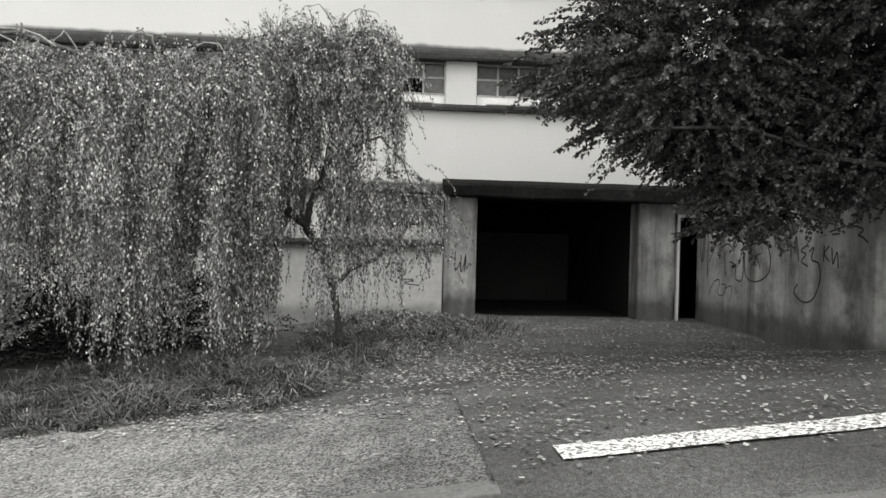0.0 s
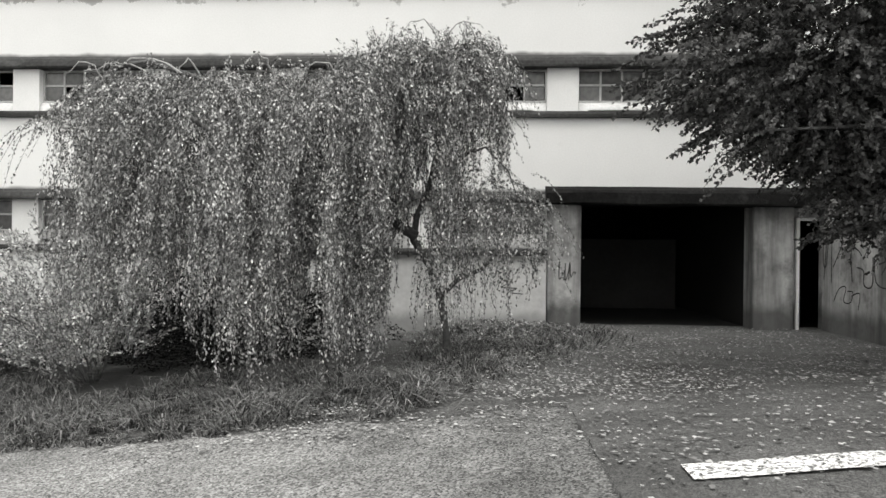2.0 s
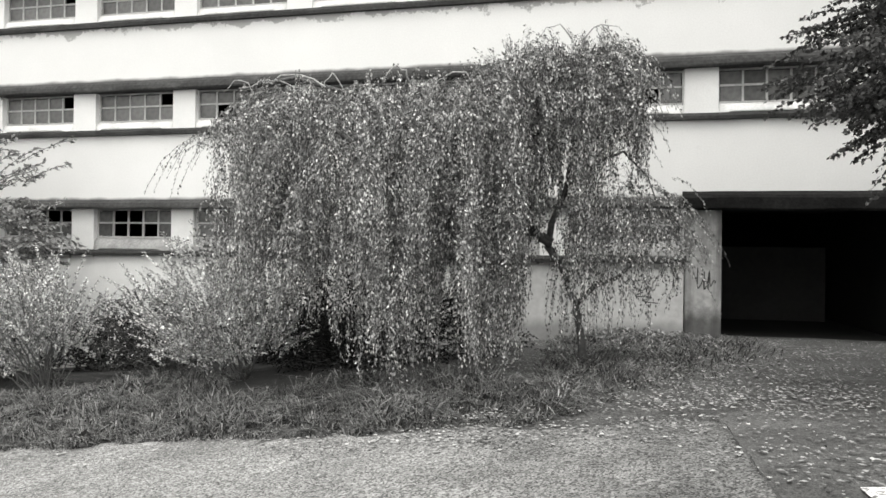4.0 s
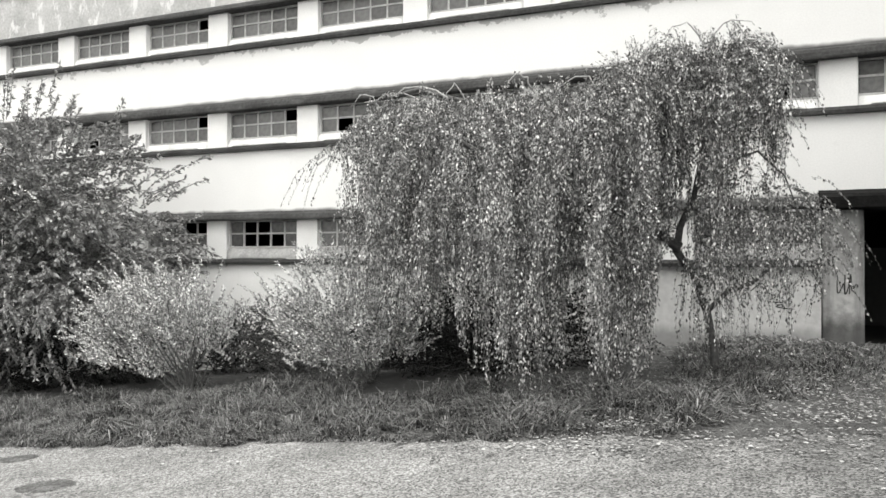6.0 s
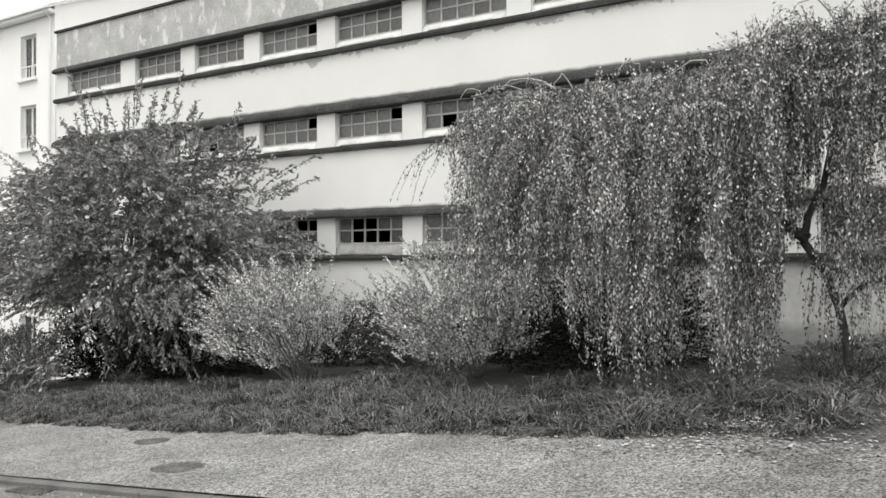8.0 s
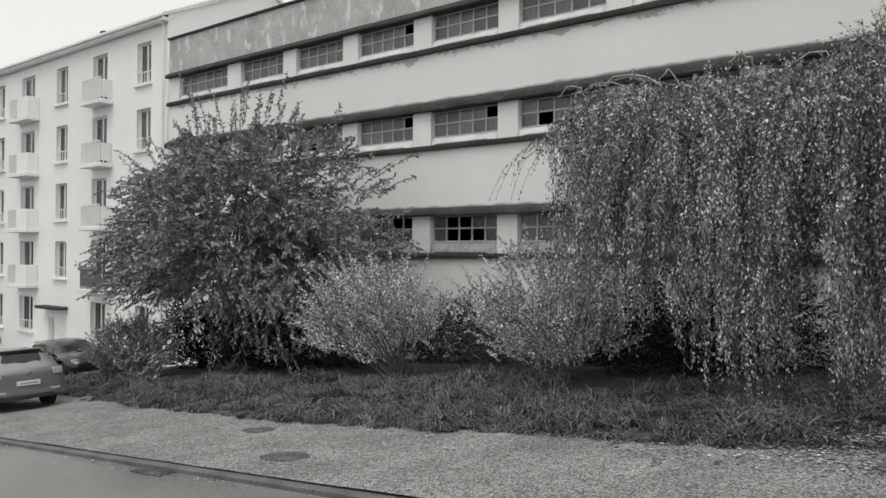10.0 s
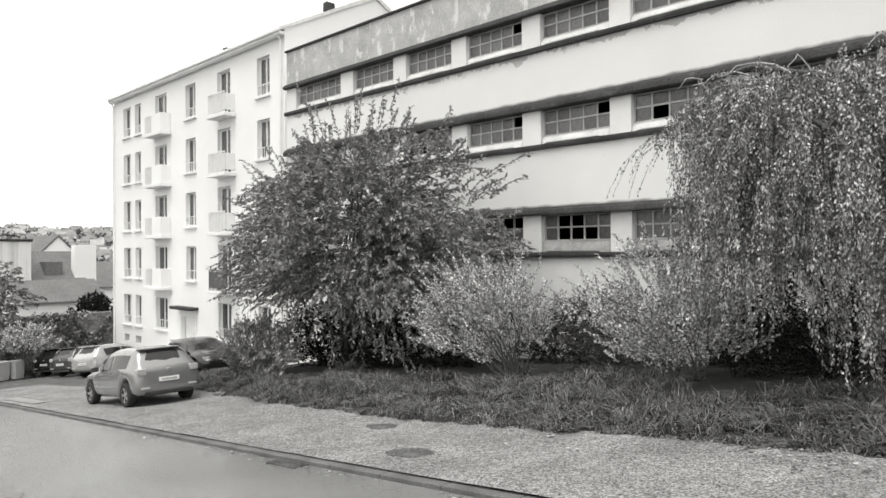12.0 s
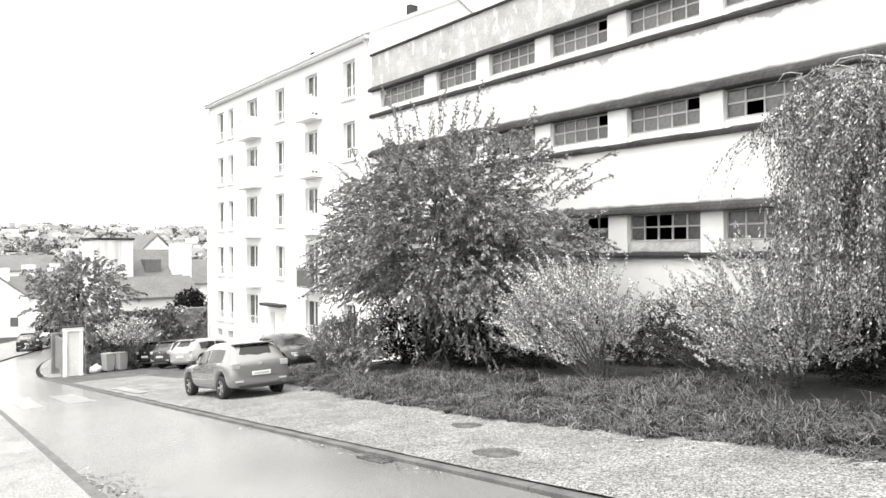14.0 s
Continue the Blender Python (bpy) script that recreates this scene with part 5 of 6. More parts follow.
for a, b, z, i in balconies:
    x0, x1 = (a - 0.1, b + 0.5) if a < -35 else (a + 0.1, b + 0.45)
    bal = part("balcony", box(x0 - 0.08, x1 + 0.08, -0.6, -0.003, z - 0.2, z - 0.03, 0.02), TRIM_PAINT, flats, "white concrete balcony")
    dark = i == 3 and a > -35
    mid = x0 + (x1 - x0) * 0.45 if a < -35 else x1
    if a < -35:
        part("panel", box(mid, x1, -0.56, -0.5, z - 0.03, z + 0.95, 0.015), WHITE_PAINT, bal, "solid white balcony panel")
        part("panel", box(x1 - 0.05, x1, -0.499, -0.01, z - 0.03, z + 0.95, 0.01), WHITE_PAINT, bal)
    tone_ = RAIL_DARK if dark else RAIL
    part("top_rail", box(x0, mid - 0.01, -0.55, -0.51, z + 0.9, z + 0.95), tone_, bal)
    part("top_rail", box(x0, x0 + 0.04, -0.509, -0.01, z + 0.9, z + 0.95), tone_, bal)
    kx = int((mid - x0) / 0.14)
    for q in range(kx + 1):
        x = x0 + 0.02 + (mid - x0 - 0.05) * q / kx
        part("baluster", box(x - 0.015, x + 0.015, -0.545, -0.515, z - 0.03, z + 0.899), tone_, bal)
    part("panel", box(x0 + 0.02, mid - 0.03, -0.508, -0.495, z + 0.08, z + 0.85), RAIL_DARK if dark else RAIL, bal, "dark ribbed balcony panel" if dark else "pale frosted balcony panel")
    part("panel", box(x0 + 0.005, x0 + 0.02, -0.49, -0.02, z + 0.08, z + 0.85), RAIL_DARK if dark else RAIL, bal)
    if a > -35 and not dark:
        part("panel", box(x1 - 0.02, x1 - 0.005, -0.49, -0.02, z + 0.08, z + 0.85), RAIL, bal)
d0, d1, d2, d3 = DOOR
part("door_jamb", box(d0, d0 + 0.12, -0.04, 0.2, d2, d3, 0.01), TRIM_PAINT, flats)
part("door_jamb", box(d1 - 0.12, d1, -0.04, 0.2, d2, d3, 0.01), TRIM_PAINT, flats)
dr = part("door", box(d0 + 0.14, d1 - 0.14, 0.2, 0.26, d2 + 0.02, d3 - 0.03, 0.01), CURTAIN, flats, "pale entrance door in a deep frame")
part("pane", box(d0 + 1.2, d1 - 0.25, 0.19, 0.198, d2 + 0.3, d3 - 0.2), HOME_GLASS, dr)
part("canopy", box(-37.0, -34.7, -0.5, -0.003, -1.2, -1.05, 0.03), LEDGE, flats, "thin dark concrete door canopy")

# plinth band and steps at the door
part("step", box(-37.2, -34.5, -1.1, -0.004, -5.2, -3.5, 0.02), TRIM_PAINT, flats)


# ---- cars ----
def car_paint(name, value):
    return material(name, value, 0.26, 0.04, 0.8, 60.0, 0.03, 0.0, metallic=0.5, coat=0.7)


PROFILE = [  # along the car from the rear: x, underside, belt, top, half-width low, at the belt, at the top
    (0.00, 0.44, 0.80, 0.88, 0.70, 0.70, 0.60), (0.04, 0.32, 0.92, 1.00, 0.82, 0.79, 0.66), (0.14, 0.25, 0.98, 1.06, 0.86, 0.83, 0.68), (0.42, 0.22, 0.98, 1.41, 0.87, 0.855, 0.61),
    (0.60, 0.21, 0.98, 1.47, 0.872, 0.86, 0.62), (1.20, 0.20, 0.97, 1.51, 0.875, 0.87, 0.63), (1.75, 0.20, 0.95, 1.51, 0.875, 0.87, 0.63), (2.25, 0.20, 0.93, 1.44, 0.875, 0.87, 0.61),
    (2.60, 0.20, 0.92, 1.27, 0.875, 0.865, 0.62), (3.00, 0.20, 0.90, 1.00, 0.87, 0.85, 0.66), (3.50, 0.21, 0.82, 0.90, 0.86, 0.82, 0.62), (3.82, 0.24, 0.72, 0.80, 0.81, 0.76, 0.55),
    (3.98, 0.30, 0.60, 0.66, 0.70, 0.66, 0.48), (4.06, 0.40, 0.52, 0.55, 0.55, 0.52, 0.40)]
AXLES = (0.74, 3.22)


def stations():
    """The profile with its wheel arches cut into the underside."""
    rows = [np.array(p) for p in PROFILE]
    xs_ = [p[0] for p in PROFILE]
    marks = set(xs_) | {1.66}
    for a in AXLES:
        marks = {m for m in marks if abs(m - a) > 0.4 or m in (0.42, 0.60, 3.0)} | {a + d for d in (-0.37, -0.345, -0.24, 0.0, 0.24, 0.345, 0.37)}
    out = []
    for m in sorted(marks):
        v = [float(np.interp(m, xs_, [p[q] for p in PROFILE])) for q in range(1, 7)]
        for a in AXLES:
            d = abs(m - a)
            if d < 0.35:
                v[0] = 0.33 + math.sqrt(max(0.0, 0.36 ** 2 - d * d))
        out.append((m, *v))
    return out


STATIONS = stations()


def ring(st, stretch):
    x, z0, zb, zt, w0, wb, wt = st
    half = [(w0 * 0.8, z0), (w0 * 0.97, z0 + 0.07), (w0, z0 + (zb - z0) * 0.45), (w0 * 0.985, z0 + (zb - z0) * 0.75), (wb * 0.97, zb), (wt + (wb - wt) * 0.22, zb + (zt - zb) * 0.72),
            (wt, zt - 0.035 * min(1, (zt - zb) * 4)), (wt * 0.75, zt), (0.0, zt + 0.015)]
    pts = [(x * stretch, y, z) for y, z in half] + [(x * stretch, -y, z) for y, z in half[-2::-1]]
    return pts


def car_body(stretch, lift):
    bm = bmesh.new()
    rings = [[bm.verts.new((p[0], p[1], p[2] * lift if p[2] > 0.5 else p[2])) for p in ring(s, stretch)] for s in STATIONS]
    m = len(rings[0])
    glass = {q: [] for q in ("back_l", "back_r", "fore_l", "fore_r", "front", "rear")}
    faces = []
    for i, (a, b) in enumerate(zip(rings, rings[1:])):
        mid_x = (STATIONS[i][0] + STATIONS[i + 1][0]) / 2
        for j in range(m):
            f = bm.faces.new((a[j], a[(j + 1) % m], b[(j + 1) % m], b[j]))
            if 0.6 < mid_x < 2.6 and j in (4, m - 6):
                glass[("back" if mid_x < 1.66 else "fore") + ("_l" if j == 4 else "_r")].append(f)
            elif 0.14 < mid_x < 0.42 and 5 <= j <= m - 7:
                glass["rear"].append(f)
            elif 2.6 < mid_x < 3.0 and 5 <= j <= m - 7:
                glass["front"].append(f)
    bm.faces.new(rings[0][::-1])
    bm.faces.new(rings[-1])
    bmesh.ops.recalc_face_normals(bm, faces=bm.faces)
    bm.verts.index_update()
    return bm, glass


def glass_sheet(faces, out, draw=0.1):
    """One pane over a run of body faces, drawn in a little at its rim."""
    bm = bmesh.new()
    keys = {}
    mid = sum((f.calc_center_median() for f in faces), Vector()) / len(faces)
    for f in faces:
        vs = []
        for v in f.verts:
            if v.index not in keys:
                keys[v.index] = bm.verts.new(v.co + (mid - v.co) * draw + f.normal * out)
            vs.append(keys[v.index])
        bm.faces.new(vs)
    return bm


def wheel(car, x, y, r):
    w = empty("wheel")
    w.parent = car
    w.matrix_basis = pose(x, y, r)
    s = 1 if y > 0 else -1
    bm = bmesh.new()
    prof = [(0.62, -0.1), (0.93, -0.105), (1.0, -0.07), (1.0, 0.07), (0.93, 0.105), (0.62, 0.1)]
    rg = [[bm.verts.new((r * q * math.cos(6.2832 * i / 24), yy, r * q * math.sin(6.2832 * i / 24))) for q, yy in prof] for i in range(24)]
    for i in range(24):
        for j in range(len(prof)):
            bm.faces.new((rg[i][j], rg[(i + 1) % 24][j], rg[(i + 1) % 24][(j + 1) % 6], rg[i][(j + 1) % 6]))
    bmesh.ops.recalc_face_normals(bm, faces=bm.faces)
    part("tyre", bm, RUBBER, w, smooth=True)
    bm = bmesh.new()
    bmesh.ops.create_cone(bm, cap_ends=True, segments=24, radius1=r * 0.2, radius2=r * 0.2, depth=0.03, matrix=Matrix.Translation((0, s * 0.075, 0)) @ Matrix.Rotation(radians(90), 4, "X"))
    for i in range(5):
        an = 6.2832 * i / 5
        vs = [bm.verts.new((q * math.cos(an + o), s * yy, q * math.sin(an + o))) for q, o, yy in ((r * 0.15, -0.5, 0.085), (r * 0.15, 0.5, 0.085), (r * 0.64, 0.2, 0.09), (r * 0.64, -0.2, 0.09))]
        bm.faces.new(vs)
    for i in range(24):
        a0, a1 = 6.2832 * i / 24, 6.2832 * (i + 1) / 24
        bm.faces.new([bm.verts.new((q * math.cos(t), s * 0.1, q * math.sin(t))) for q, t in ((r * 0.58, a0), (r * 0.58, a1), (r * 0.66, a1), (r * 0.66, a0))])
    part("rim", bm, RIM, w)
    bm = bmesh.new()
    bmesh.ops.create_cone(bm, cap_ends=True, segments=24, radius1=r * 0.62, radius2=r * 0.62, depth=0.02, matrix=Matrix.Translation((0, s * 0.02, 0)) @ Matrix.Rotation(radians(90), 4, "X"))
    part("hub_back", bm, TRIM_BLACK, w)


def car(name, label, paint, m, stretch=1.0, lift=1.0, group=""):
    c = empty(name)
    c.matrix_basis = m
    tagged(c, label, "car", group)
    bm, glass = car_body(stretch, lift)
    made = [("side_window", glass_sheet(glass[q], 0.008)) for q in ("back_l", "back_r", "fore_l", "fore_r")]
    made += [("rear_window", glass_sheet(glass["rear"], 0.008, 0.22)), ("windscreen", glass_sheet(glass["front"], 0.008))]
    body = part("body", bm, paint, c, smooth=True)
    mod = body.modifiers.new("round", "SUBSURF")
    mod.levels = mod.render_levels = 1
    for nm, g in made:
        part(nm, g, CAR_GLASS, c)
    for x in AXLES:
        for y in (0.755, -0.755):
            wheel(c, x * stretch, y, 0.31)
    for s in (1, -1):
        part("tail_lamp", box(0.0, 0.22, min(s * 0.56, s * 0.80), max(s * 0.56, s * 0.80), 0.80 * lift, 0.97 * lift, 0.03), LAMP_RED, c, "pale glossy tail lamp")
        part("head_lamp", box(3.66 * stretch, 3.9 * stretch, min(s * 0.45, s * 0.72), max(s * 0.45, s * 0.72), 0.60, 0.74, 0.03), LAMP_RED, c)
        mr = part("door_mirror", box(2.42 * stretch, 2.58 * stretch, min(s * 0.86, s * 1.02), max(s * 0.86, s * 1.02), 0.93 * lift, 1.06 * lift, 0.03), TRIM_BLACK, c)
        for x in (1.35, 2.25):
            part("door_handle", box(x * stretch, (x + 0.16) * stretch, min(s * 0.85, s * 0.885), max(s * 0.85, s * 0.885), 0.82 * lift, 0.85 * lift, 0.008), paint, c)
        part("door_seam", box(1.62 * stretch, 1.632 * stretch, min(s * 0.80, s * 0.856), max(s * 0.80, s * 0.856), 0.36, 0.9 * lift), TRIM_BLACK, c)
        part("reflector", box(-0.02, 0.05, min(s * 0.5, s * 0.72), max(s * 0.5, s * 0.72), 0.44, 0.49, 0.01), LAMP_RED, c)
    part("spoiler", box(0.34 * stretch, 0.62 * stretch, -0.56, 0.56, 1.44 * lift, 1.475 * lift, 0.012), paint, c)
    part("number_plate", box(-0.03, 0.0, -0.26, 0.26, 0.6, 0.71, 0.005), PLATE, c, "white number plate with a dark bar")
    part("plate_bar", box(-0.034, -0.031, -0.2, 0.2, 0.63, 0.68), FRAME, c)
    part("bumper_trim", box(0.0, 0.12, -0.6, 0.6, 0.27, 0.35, 0.015), TRIM_BLACK, c)
    part("wiper", box(0.2, 0.215, -0.2, 0.15, 1.06 * lift, 1.08 * lift), TRIM_BLACK, c)
    part("badge", box(-0.012, 0.03, -0.05, 0.05, 0.86 * lift, 0.93 * lift, 0.01), RIM, c)
    return c


def parked(x, y, heading, dz=0.0):
    """The pose of a car at rest on the slope, from its rear's place and its heading."""
    q = Matrix.Rotation(math.atan((fall(x + 1) - fall(x - 1)) / 2) * -1.0, 4, "Y")
    return Matrix.Translation((x, y, gz(x, y) + dz)) @ q @ Matrix.Rotation(radians(heading), 4, "Z")


SILVER, BLACKP, WHITEP, GREYP = car_paint("grey_car_paint", 0.3), car_paint("black_car_paint", 0.02), car_paint("white_car_paint", 0.5), car_paint("dark_car_paint", 0.07)
car("hatchback", "grey metallic hatchback parked on the gravel strip", SILVER, parked(-18.35, 7.25, 180) @ Matrix.Diagonal((0.98, 0.98, 0.96, 1)))
car("parked_car", "black saloon car parked before the flats", BLACKP, parked(-30.6, 13.2, -4), 1.1, 1.0, "cars before the flats")
for i, (px_, paint, word) in enumerate(((-37.0, WHITEP, "pale silver"), (-40.6, GREYP, "dark grey"), (-43.7, BLACKP, "black"))):
    car("parked_car", word + " hatchback parked in a row before the flats", paint, parked(px_, 11.3 + 0.1 * i, 112), 1.0, 1.0, "cars before the flats")
for px_, paint, word in ((-67, BLACKP, "black"), (-72.5, WHITEP, "white"), (-78, GREYP, "dark grey")):
    car("street_car", word + " car parked far down the street", paint, parked(px_, 0.5 + bend(px_), 168), 1.0, 1.0, "cars down the street")

# ---- lower street: wall, gate, bins, houses ----
ivy_wall = empty("garden_wall", -46.4, 8.9, -5.5, 90)
tagged(ivy_wall, "old rubble garden wall overgrown with ivy", "wall", kind="structure")
part("wall", box(0, 7.6, -0.2, 0.2, -1.0, 3.65, 0.05), STONE, ivy_wall)
rs = NR(61)
n = 4200
px_ = np.stack([rs.uniform(0, 7.6, n), np.zeros(n) - 0.22 - rs.uniform(0, 0.15, n), rs.uniform(0, 3.8, n)], axis=1)
px_ = px_[np.array([noise.noise(Vector((p[0] * 0.7, 0, p[2] * 0.8))) for p in px_]) > -0.08]
quads("ivy", leaf_quads(px_, rs.normal(size=px_.shape) + np.array([0, -0.6, -0.5]), 0.2, 0.17, rs), WALL_IVY, ivy_wall)

gate = empty("gateway", -43.4, 7.58, gz(-43.4, 7.6), 1)
tagged(gate, "white rendered gateway with weathered wooden doors", "gate", kind="structure")
part("jamb", box(0.08, 0.28, -0.42, -0.24, -0.5, 2.42, 0.02), WHITE_PAINT, gate)
part("jamb", box(0.08, 0.28, 0.36, 0.54, -0.5, 2.42, 0.02), WHITE_PAINT, gate)
part("lintel", box(0.06, 0.3, -0.44, 0.56, 2.423, 2.65, 0.02), WHITE_PAINT, gate)
part("door", box(0.12, 0.18, -0.237, 0.357, 0.03, 2.415, 0.01), STAINED, gate, "stained narrow garden door")
part("post", box(-4.2, -3.8, -0.2, 0.2, -0.5, 2.0, 0.02), GATE_WOOD, gate)
part("gate_leaf", box(-2.0, -0.22, -0.04, 0.04, 0.02, 1.9, 0.01), GATE_WOOD, gate)
part("gate_leaf", box(-3.78, -2.02, -0.04, 0.04, 0.02, 1.85, 0.01), GATE_WOOD, gate)
part("coping", box(0.0, 0.36, -0.5, 0.62, 2.653, 2.73, 0.02), LEDGE, gate)


def wheelie_bin(x, y, rz):
    b = empty("wheelie_bin", x, y, gz(x, y), rz)
    tagged(b, "pale grey plastic wheelie bin by the wall", "bin", "bins")
    bm = bmesh.new()
    r = bmesh.ops.create_cube(bm, size=1)
    for v in r["verts"]:
        k_ = 0.21 if v.co.z < 0 else 0.26
        v.co = Vector((math.copysign(k_, v.co.x), math.copysign(k_ * 1.1, v.co.y), 0.08 if v.co.z < 0 else 0.98))
    part("body", bm, BIN, b)
    part("lid", box(-0.28, 0.29, -0.3, 0.3, 0.985, 1.06, 0.02), BIN, b)
    part("handle", box(-0.42, -0.36, -0.25, 0.25, 0.96, 1.0, 0.01), BIN, b)
    for s in (0.28, -0.28):
        bm = bmesh.new()
        bmesh.ops.create_cone(bm, cap_ends=True, segments=14, radius1=0.1, radius2=0.1, depth=0.05, matrix=Matrix.Translation((-0.27, s, 0.1)) @ Matrix.Rotation(radians(90), 4, "X"))
        part("wheel", bm, RUBBER, b)


def rubbish_bag(x, y, r, seed):
    bm = bmesh.new()
    bmesh.ops.create_icosphere(bm, subdivisions=3, radius=1)
    for v in bm.verts:
        k_ = 1 + 0.22 * noise.noise(v.co * 2.3 + Vector((seed, 0, 0)))
        pinch = 1 - 0.75 * max(0.0, v.co.z - 0.45) / 0.55
        v.co = Vector((v.co.x * r * k_ * pinch, v.co.y * r * k_ * pinch, max(0.0, (v.co.z * 0.9 + 0.75) * r * k_)))
    bag = part("rubbish_bag", bm, PLATE, smooth=True)
    bag.matrix_basis = pose(x, y, gz(x, y) - 0.01, 0, 0, 40 * seed)
    tagged(bag, "white plastic rubbish bag beside the bins", "rubbish bag", "rubbish bags")


rubbish_bag(-44.6, 9.1, 0.3, 1)
rubbish_bag(-44.2, 8.85, 0.22, 2)
wheelie_bin(-44.7, 9.75, 20)
wheelie_bin(-44.6, 10.42, 25)
shrub("garden_shrub", "pale rounded shrub before the garden wall", (-44.6, 10.8, -2.9), (1.2, 1.6, 0.8), (-44.6, 10.8, -5.0), 260, 0.14, PALE_LEAF, BARK, 38, 0.5, 14, 0.3)
shrub("garden_shrub", "dark shrub behind the garden wall", (-49.8, 16.2, -2.0), (1.3, 1.3, 1.1), (-49.5, 15.6, -5.0), 300, 0.2, BLACKENED_LEAF, BARK, 39, 0.6, 14, 0.3)


def garden_tree(x, y, z, h, rad, seed, mat, label):
    rs_ = NR(seed)
    s, d = cloud_points((x, y, z + h - rad), (rad, rad, rad * 0.95), 520, rs_, 0.25, 0.3)
    a_, b_ = sprays(s, unit(d + np.array([0, 0, 0.3])), 0.8, 14, 0.4, 0.24, 0.15, 0.6, rs_, 0.01)
    w = limbs(bmesh.new(), (x, y, z + h * 0.3), [p for p in s[::40]], 0.06, rs_)
    add_tube(w, [(x, y, z - 0.5), (x, y, z + h * 0.3), (x + 0.1, y, z + h * 0.6)], [0.2, 0.16, 0.1], 8)
    return plant("garden_tree", label, "tree", a_, b_, w, mat, BARK)


garden_tree(-50.0, 9.4, -5.6, 7.0, 2.3, 71, CHERRY_LEAF, "leafy tree behind the gateway")
garden_tree(-172, 24.5, -9.0, 15.0, 4.6, 73, SHADE_LEAF, "large dark tree above the far roofs")
garden_tree(-118, 21.5, -9.0, 9.0, 3.2, 74, SHADE_LEAF, "rounded tree between the far houses")
garden_tree(-70, 13.0, gz(-70, 13), 5.0, 2.4, 72, BLACKENED_LEAF, "dark rounded tree among the houses")


def house(x, y, z, w, d, h, ridge, rz, label, stack=True, dormer=False):
    ho = empty("house", x, y, z, rz)
    tagged(ho, label, "house", "houses down the hill")
    part("wall", box(-w / 2, w / 2, -d / 2, d / 2, -4, h, 0.02), WHITE_PAINT, ho)
    for s in (1, -1):
        bm = bmesh.new()
        x0, x1 = sorted((s * w / 2, s * (w / 2 - 0.25)))
        vs = [bm.verts.new(p) for xx in (x0, x1) for p in ((xx, -d / 2, h), (xx, d / 2, h), (xx, 0, h + ridge))]
        for f in ((0, 1, 2), (3, 5, 4), (0, 3, 4, 1), (1, 4, 5, 2), (2, 5, 3, 0)):
            bm.faces.new([vs[q] for q in f])
        bmesh.ops.recalc_face_normals(bm, faces=bm.faces)
        part("gable", bm, WHITE_PAINT, ho)
    part("roof", run([(-d / 2 - 0.3, h - 0.15), (-d / 2 - 0.3, h), (0, h + ridge + 0.2), (d / 2 + 0.3, h), (d / 2 + 0.3, h - 0.15), (0, h + ridge + 0.03)], -w / 2 - 0.1, w / 2 + 0.1), SLATE, ho)
    if stack:
        for s in (1, -1):
            part("chimney", box(s * (w / 2 - 0.4) - 0.35, s * (w / 2 - 0.4) + 0.35, -0.7, 0.7, h + ridge * 0.6, h + ridge + 1.2, 0.02), WHITE_PAINT, ho)
    if dormer:
        part("dormer", box(-0.7, 0.7, -d / 2 + 0.3, 0, h + 0.3, h + ridge * 0.7, 0.02), SLATE, ho)
    for s in (1, -1):
        for yy in (-d / 4, d / 4):
            for zz in (0.9, 3.2):
                if zz + 1.2 < h:
                    x0, x1 = sorted((s * (w / 2 - 0.02), s * (w / 2 + 0.03)))
                    wi = part("window", box(x0, x1, yy - 0.5, yy + 0.5, zz, zz + 1.2, 0.01), TRIM_PAINT, ho)
                    x0, x1 = sorted((s * (w / 2 + 0.032), s * (w / 2 + 0.045)))
                    part("pane", box(x0, x1, yy - 0.42, yy + 0.42, zz + 0.08, zz + 1.12), HOME_GLASS, wi)
    for i in range(max(2, int(w / 3))):
        xx = -w / 2 + (i + 0.5) * w / max(2, int(w / 3))
        for zz in (0.9, 3.6):
            if zz + 1.3 < h:
                wi = part("window", box(xx - 0.5, xx + 0.5, -d / 2 - 0.03, -d / 2 + 0.02, zz, zz + 1.3, 0.01), TRIM_PAINT, ho)
                part("pane", box(xx - 0.42, xx + 0.42, -d / 2 - 0.045, -d / 2 - 0.032, zz + 0.08, zz + 1.22), HOME_GLASS, wi)
    return ho


house(-71, 19.2, -6.5, 4.8, 6, 5.9, 2.4, 90, "white house with slate roof beyond the wall", False, True)
house(-65.5, 18.3, -6.5, 6.4, 4.6, 4.4, 1.5, 90, "low white house with a grey slate roof", False)
house(-83, 22.5, -6.5, 8, 5.2, 7.4, 2.6, 4, "white gabled house with slate roof", False)
house(-86, 30.5, -6.5, 9, 6, 4.6, 2.6, 75, "pale house with a long slate roof", False)
tower = empty("stained_block", -69, 15.5, -6.5)
tagged(tower, "tall white rendered block streaked with dark stains", "building", "houses down the hill")
part("wall", box(-2, 2, -1.7, 1.6, -2, 9.3, 0.02), STAINED, tower)
part("coping", box(-2.1, 2.1, -1.8, 1.7, 9.3, 9.5, 0.02), LEDGE, tower)
stack_ = empty("chimney_wall", -68.5, 21.7, -6.5)
tagged(stack_, "broad white rendered chimney wall", "building", "houses down the hill")
part("wall", box(-0.5, 0.5, -0.9, 0.9, -2, 9.0, 0.02), WHITE_PAINT, stack_)
house(-98, 12.2, -7.6, 8, 6, 4.2, 2.2, -30, "white terraced house along the lower street")
house(-108, 16.5, -8.0, 9, 6, 4.6, 2.4, -30, "pale terraced house along the lower street")
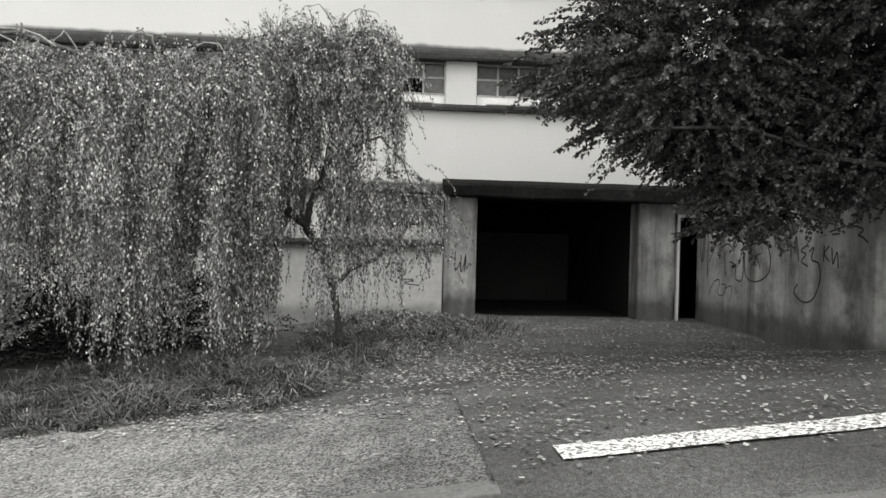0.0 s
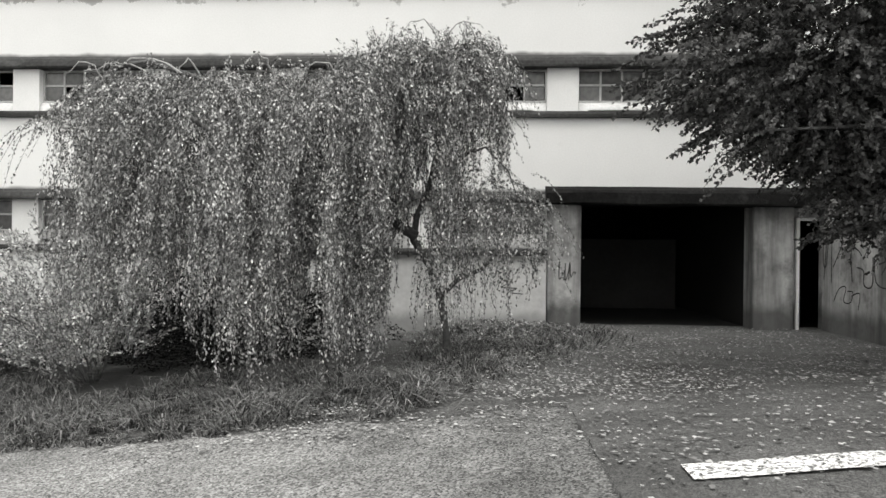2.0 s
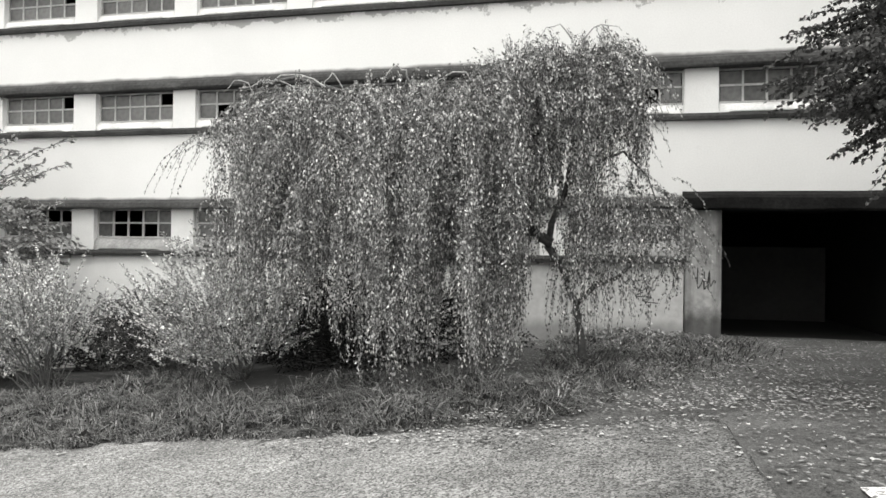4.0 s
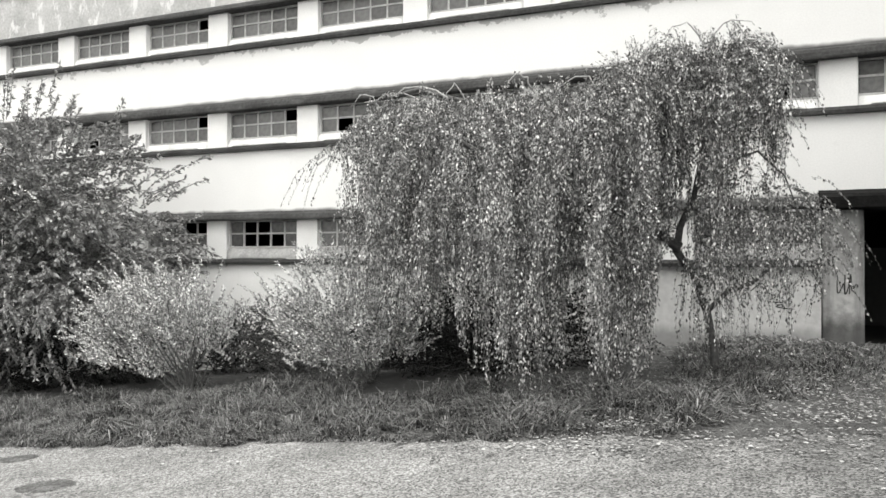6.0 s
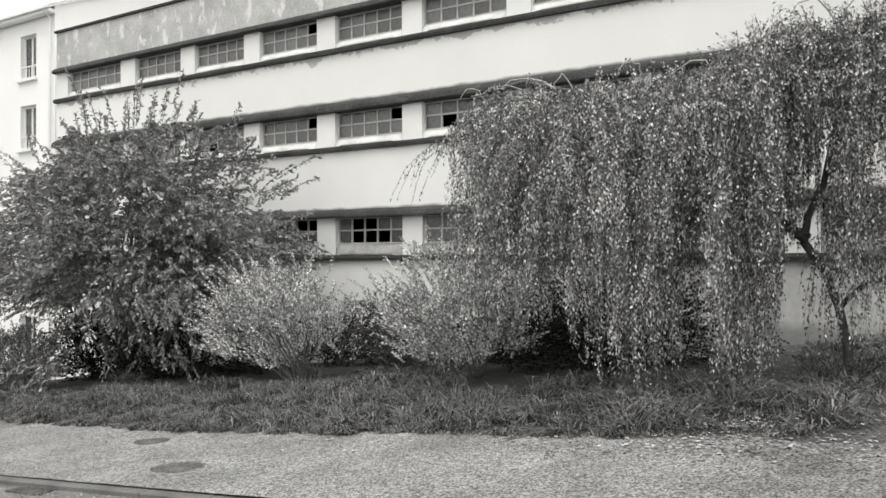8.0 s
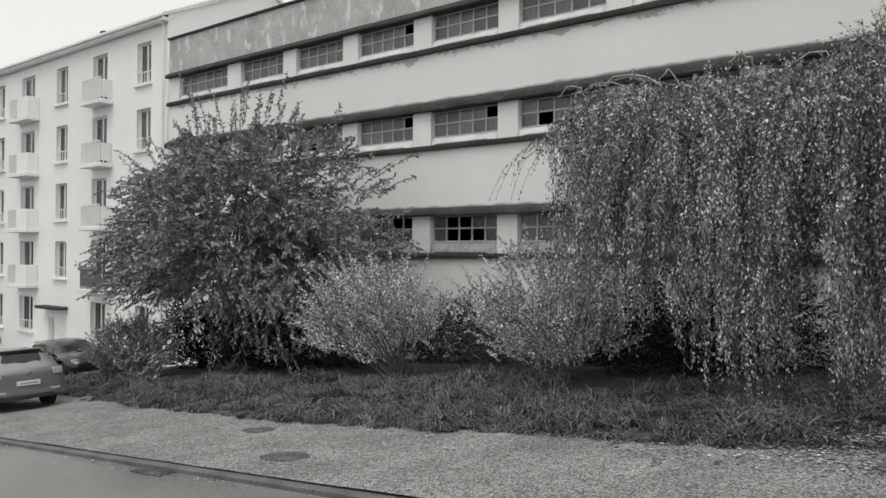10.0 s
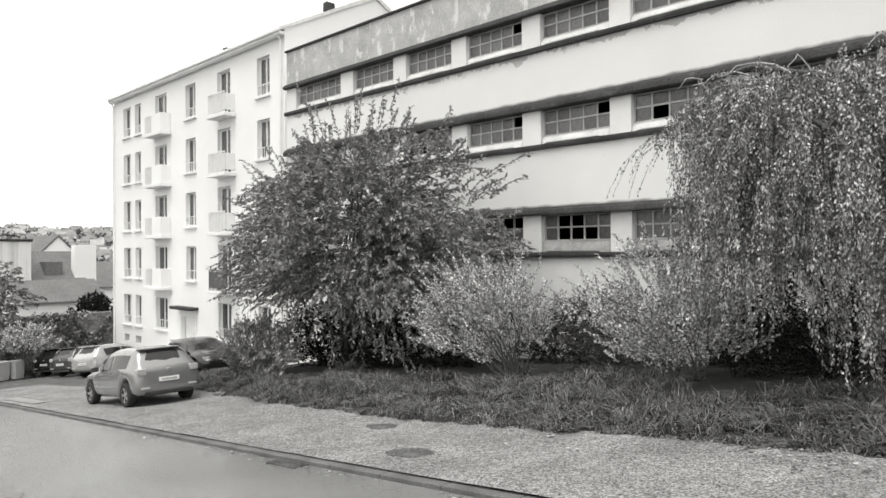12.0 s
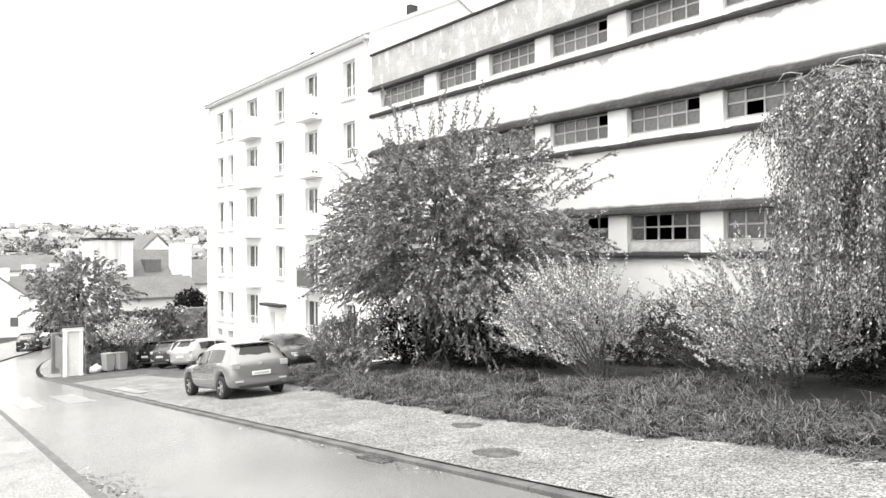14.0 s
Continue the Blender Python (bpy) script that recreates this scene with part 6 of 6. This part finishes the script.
house(-152, 19.5, -11.0, 16, 8, 9.6, 2.6, 88, "long grey-roofed building below the town")
house(-128, 19.0, -9.4, 10, 7, 4.6, 2.2, 80, "grey-roofed house at the foot of the street", False)
house(-136, 26.5, -9.4, 9, 7, 5.2, 2.4, 60, "pale house among trees below the town", False)

# the town on the far slope
rs = NR(81)
wv_, wf, rv, rf = [], [], [], []
for i in range(620):
    x = -rs.uniform(190, 640)
    y = -x * rs.uniform(0.02, 0.5)
    z = fall(x)
    w, d, h = rs.uniform(5, 10), rs.uniform(5, 7.5), rs.uniform(3, 6.5)
    an = rs.uniform(0, 3.14)
    M = Matrix.Translation((x, y, z)) @ Matrix.Rotation(an, 4, "Z")
    o = len(wv_)
    wv_ += [M @ Vector(p) for p in ((-w / 2, -d / 2, -4), (w / 2, -d / 2, -4), (w / 2, d / 2, -4), (-w / 2, d / 2, -4), (-w / 2, -d / 2, h), (w / 2, -d / 2, h), (w / 2, d / 2, h), (-w / 2, d / 2, h), (-w / 2, 0, h + 3), (w / 2, 0, h + 3))]
    wf += [tuple(o + q for q in f) for f in ((0, 1, 5, 4), (1, 2, 6, 9, 5), (2, 3, 7, 6), (3, 0, 4, 8, 7))]
    o = len(rv)
    rv += [M @ Vector(p) for p in ((-w / 2 - .2, -d / 2 - .3, h - .2), (w / 2 + .2, -d / 2 - .3, h - .2), (w / 2 + .2, 0, h + 3.1), (-w / 2 - .2, 0, h + 3.1), (-w / 2 - .2, d / 2 + .3, h - .2), (w / 2 + .2, d / 2 + .3, h - .2))]
    rf += [(o, o + 1, o + 2, o + 3), (o + 3, o + 2, o + 5, o + 4)]
    # window rows
    for s in (-1, 1):
        for q in range(int(w / 3)):
            xx = -w / 2 + 1.5 + q * 3
            o = len(rv)
            rv += [M @ Vector((xx + a_, s * (d / 2 + 0.05), 1.5 + b_)) for a_, b_ in ((-0.5, 0), (0.5, 0), (0.5, 1.4), (-0.5, 1.4))]
            rf.append((o, o + 1, o + 2, o + 3))
tagged(raw("town_houses", wv_, wf, TOWN), "pale houses crowded on the far slope", "houses", kind="stuff")
tagged(raw("town_roofs", rv, rf, HAZED_ROOF), "slate roofs on the far slope, haze put into their grey", "roofs", kind="stuff")
n = 420
tx = -rs.uniform(150, 640, n)
ty = -tx * rs.uniform(0.02, 0.5, n)
tq = []
for i in range(n):
    c_, d_ = cloud_points((tx[i], ty[i], fall(tx[i]) + 3), (rs.uniform(3, 7), rs.uniform(3, 7), rs.uniform(3, 6)), 110, rs, 0.4, 0.3)
    tq.append(leaf_quads(c_, rs.normal(size=c_.shape), 1.8, 1.4, rs))
tagged(quads("town_trees", np.concatenate(tq), SHADE_LEAF), "dark trees among the far houses", "trees", kind="stuff")

# ---- small things on the ground ----
for x0, x1, y0, y1 in ((-29.4, -24.8, 2.7, 3.45), (-29.8, -24.9, 1.5, 2.1), (-28.6, -24.6, 4.6, 5.0)):
    mk = sheet("road_marking", span(x0, x1, 0.5), [y0, (y0 + y1) / 2, y1], -0.064 if y1 < 4.3 else 0.02, FADED, 0.0, True)
    tagged(mk, "faded white painted block on the street", "road marking", kind="structure")
for x, y, w, d in ((-9.5, 6.68, 0.3, 0.2), (-7.5, 5.45, 0.36, 0.24)):
    bm = bmesh.new()
    bmesh.ops.create_cone(bm, cap_ends=True, segments=28, radius1=1, radius2=1, depth=0.012)
    bmesh.ops.create_cone(bm, cap_ends=True, segments=28, radius1=0.82, radius2=0.8, depth=0.018)
    for v in bm.verts:
        k_ = 1 + 0.22 * noise.noise((v.co.x * 2 + x, v.co.y * 2, 0))
        v.co.x, v.co.y = v.co.x * w * k_, v.co.y * d * k_
    m_ = part("manhole_cover", bm, IRON)
    m_.matrix_basis = pose(x, y, gz(x, y) - 0.004, 0, -6.5, 0)
    tagged(m_, "dark worn iron cover in the gravel", "manhole cover", "manhole covers")
gully = empty("drain_grate")
gully.matrix_basis = pose(-8.85, 4.55, gz(-8.85, 4.5) - 0.065, 0, -6.5, -2.9)
tagged(gully, "iron drain grate beside the kerb", "drain")
for i in range(7):
    part("bar", box(-0.35, 0.35, -0.12 + i * 0.04, -0.10 + i * 0.04, -0.004, 0.014), IRON, gully)
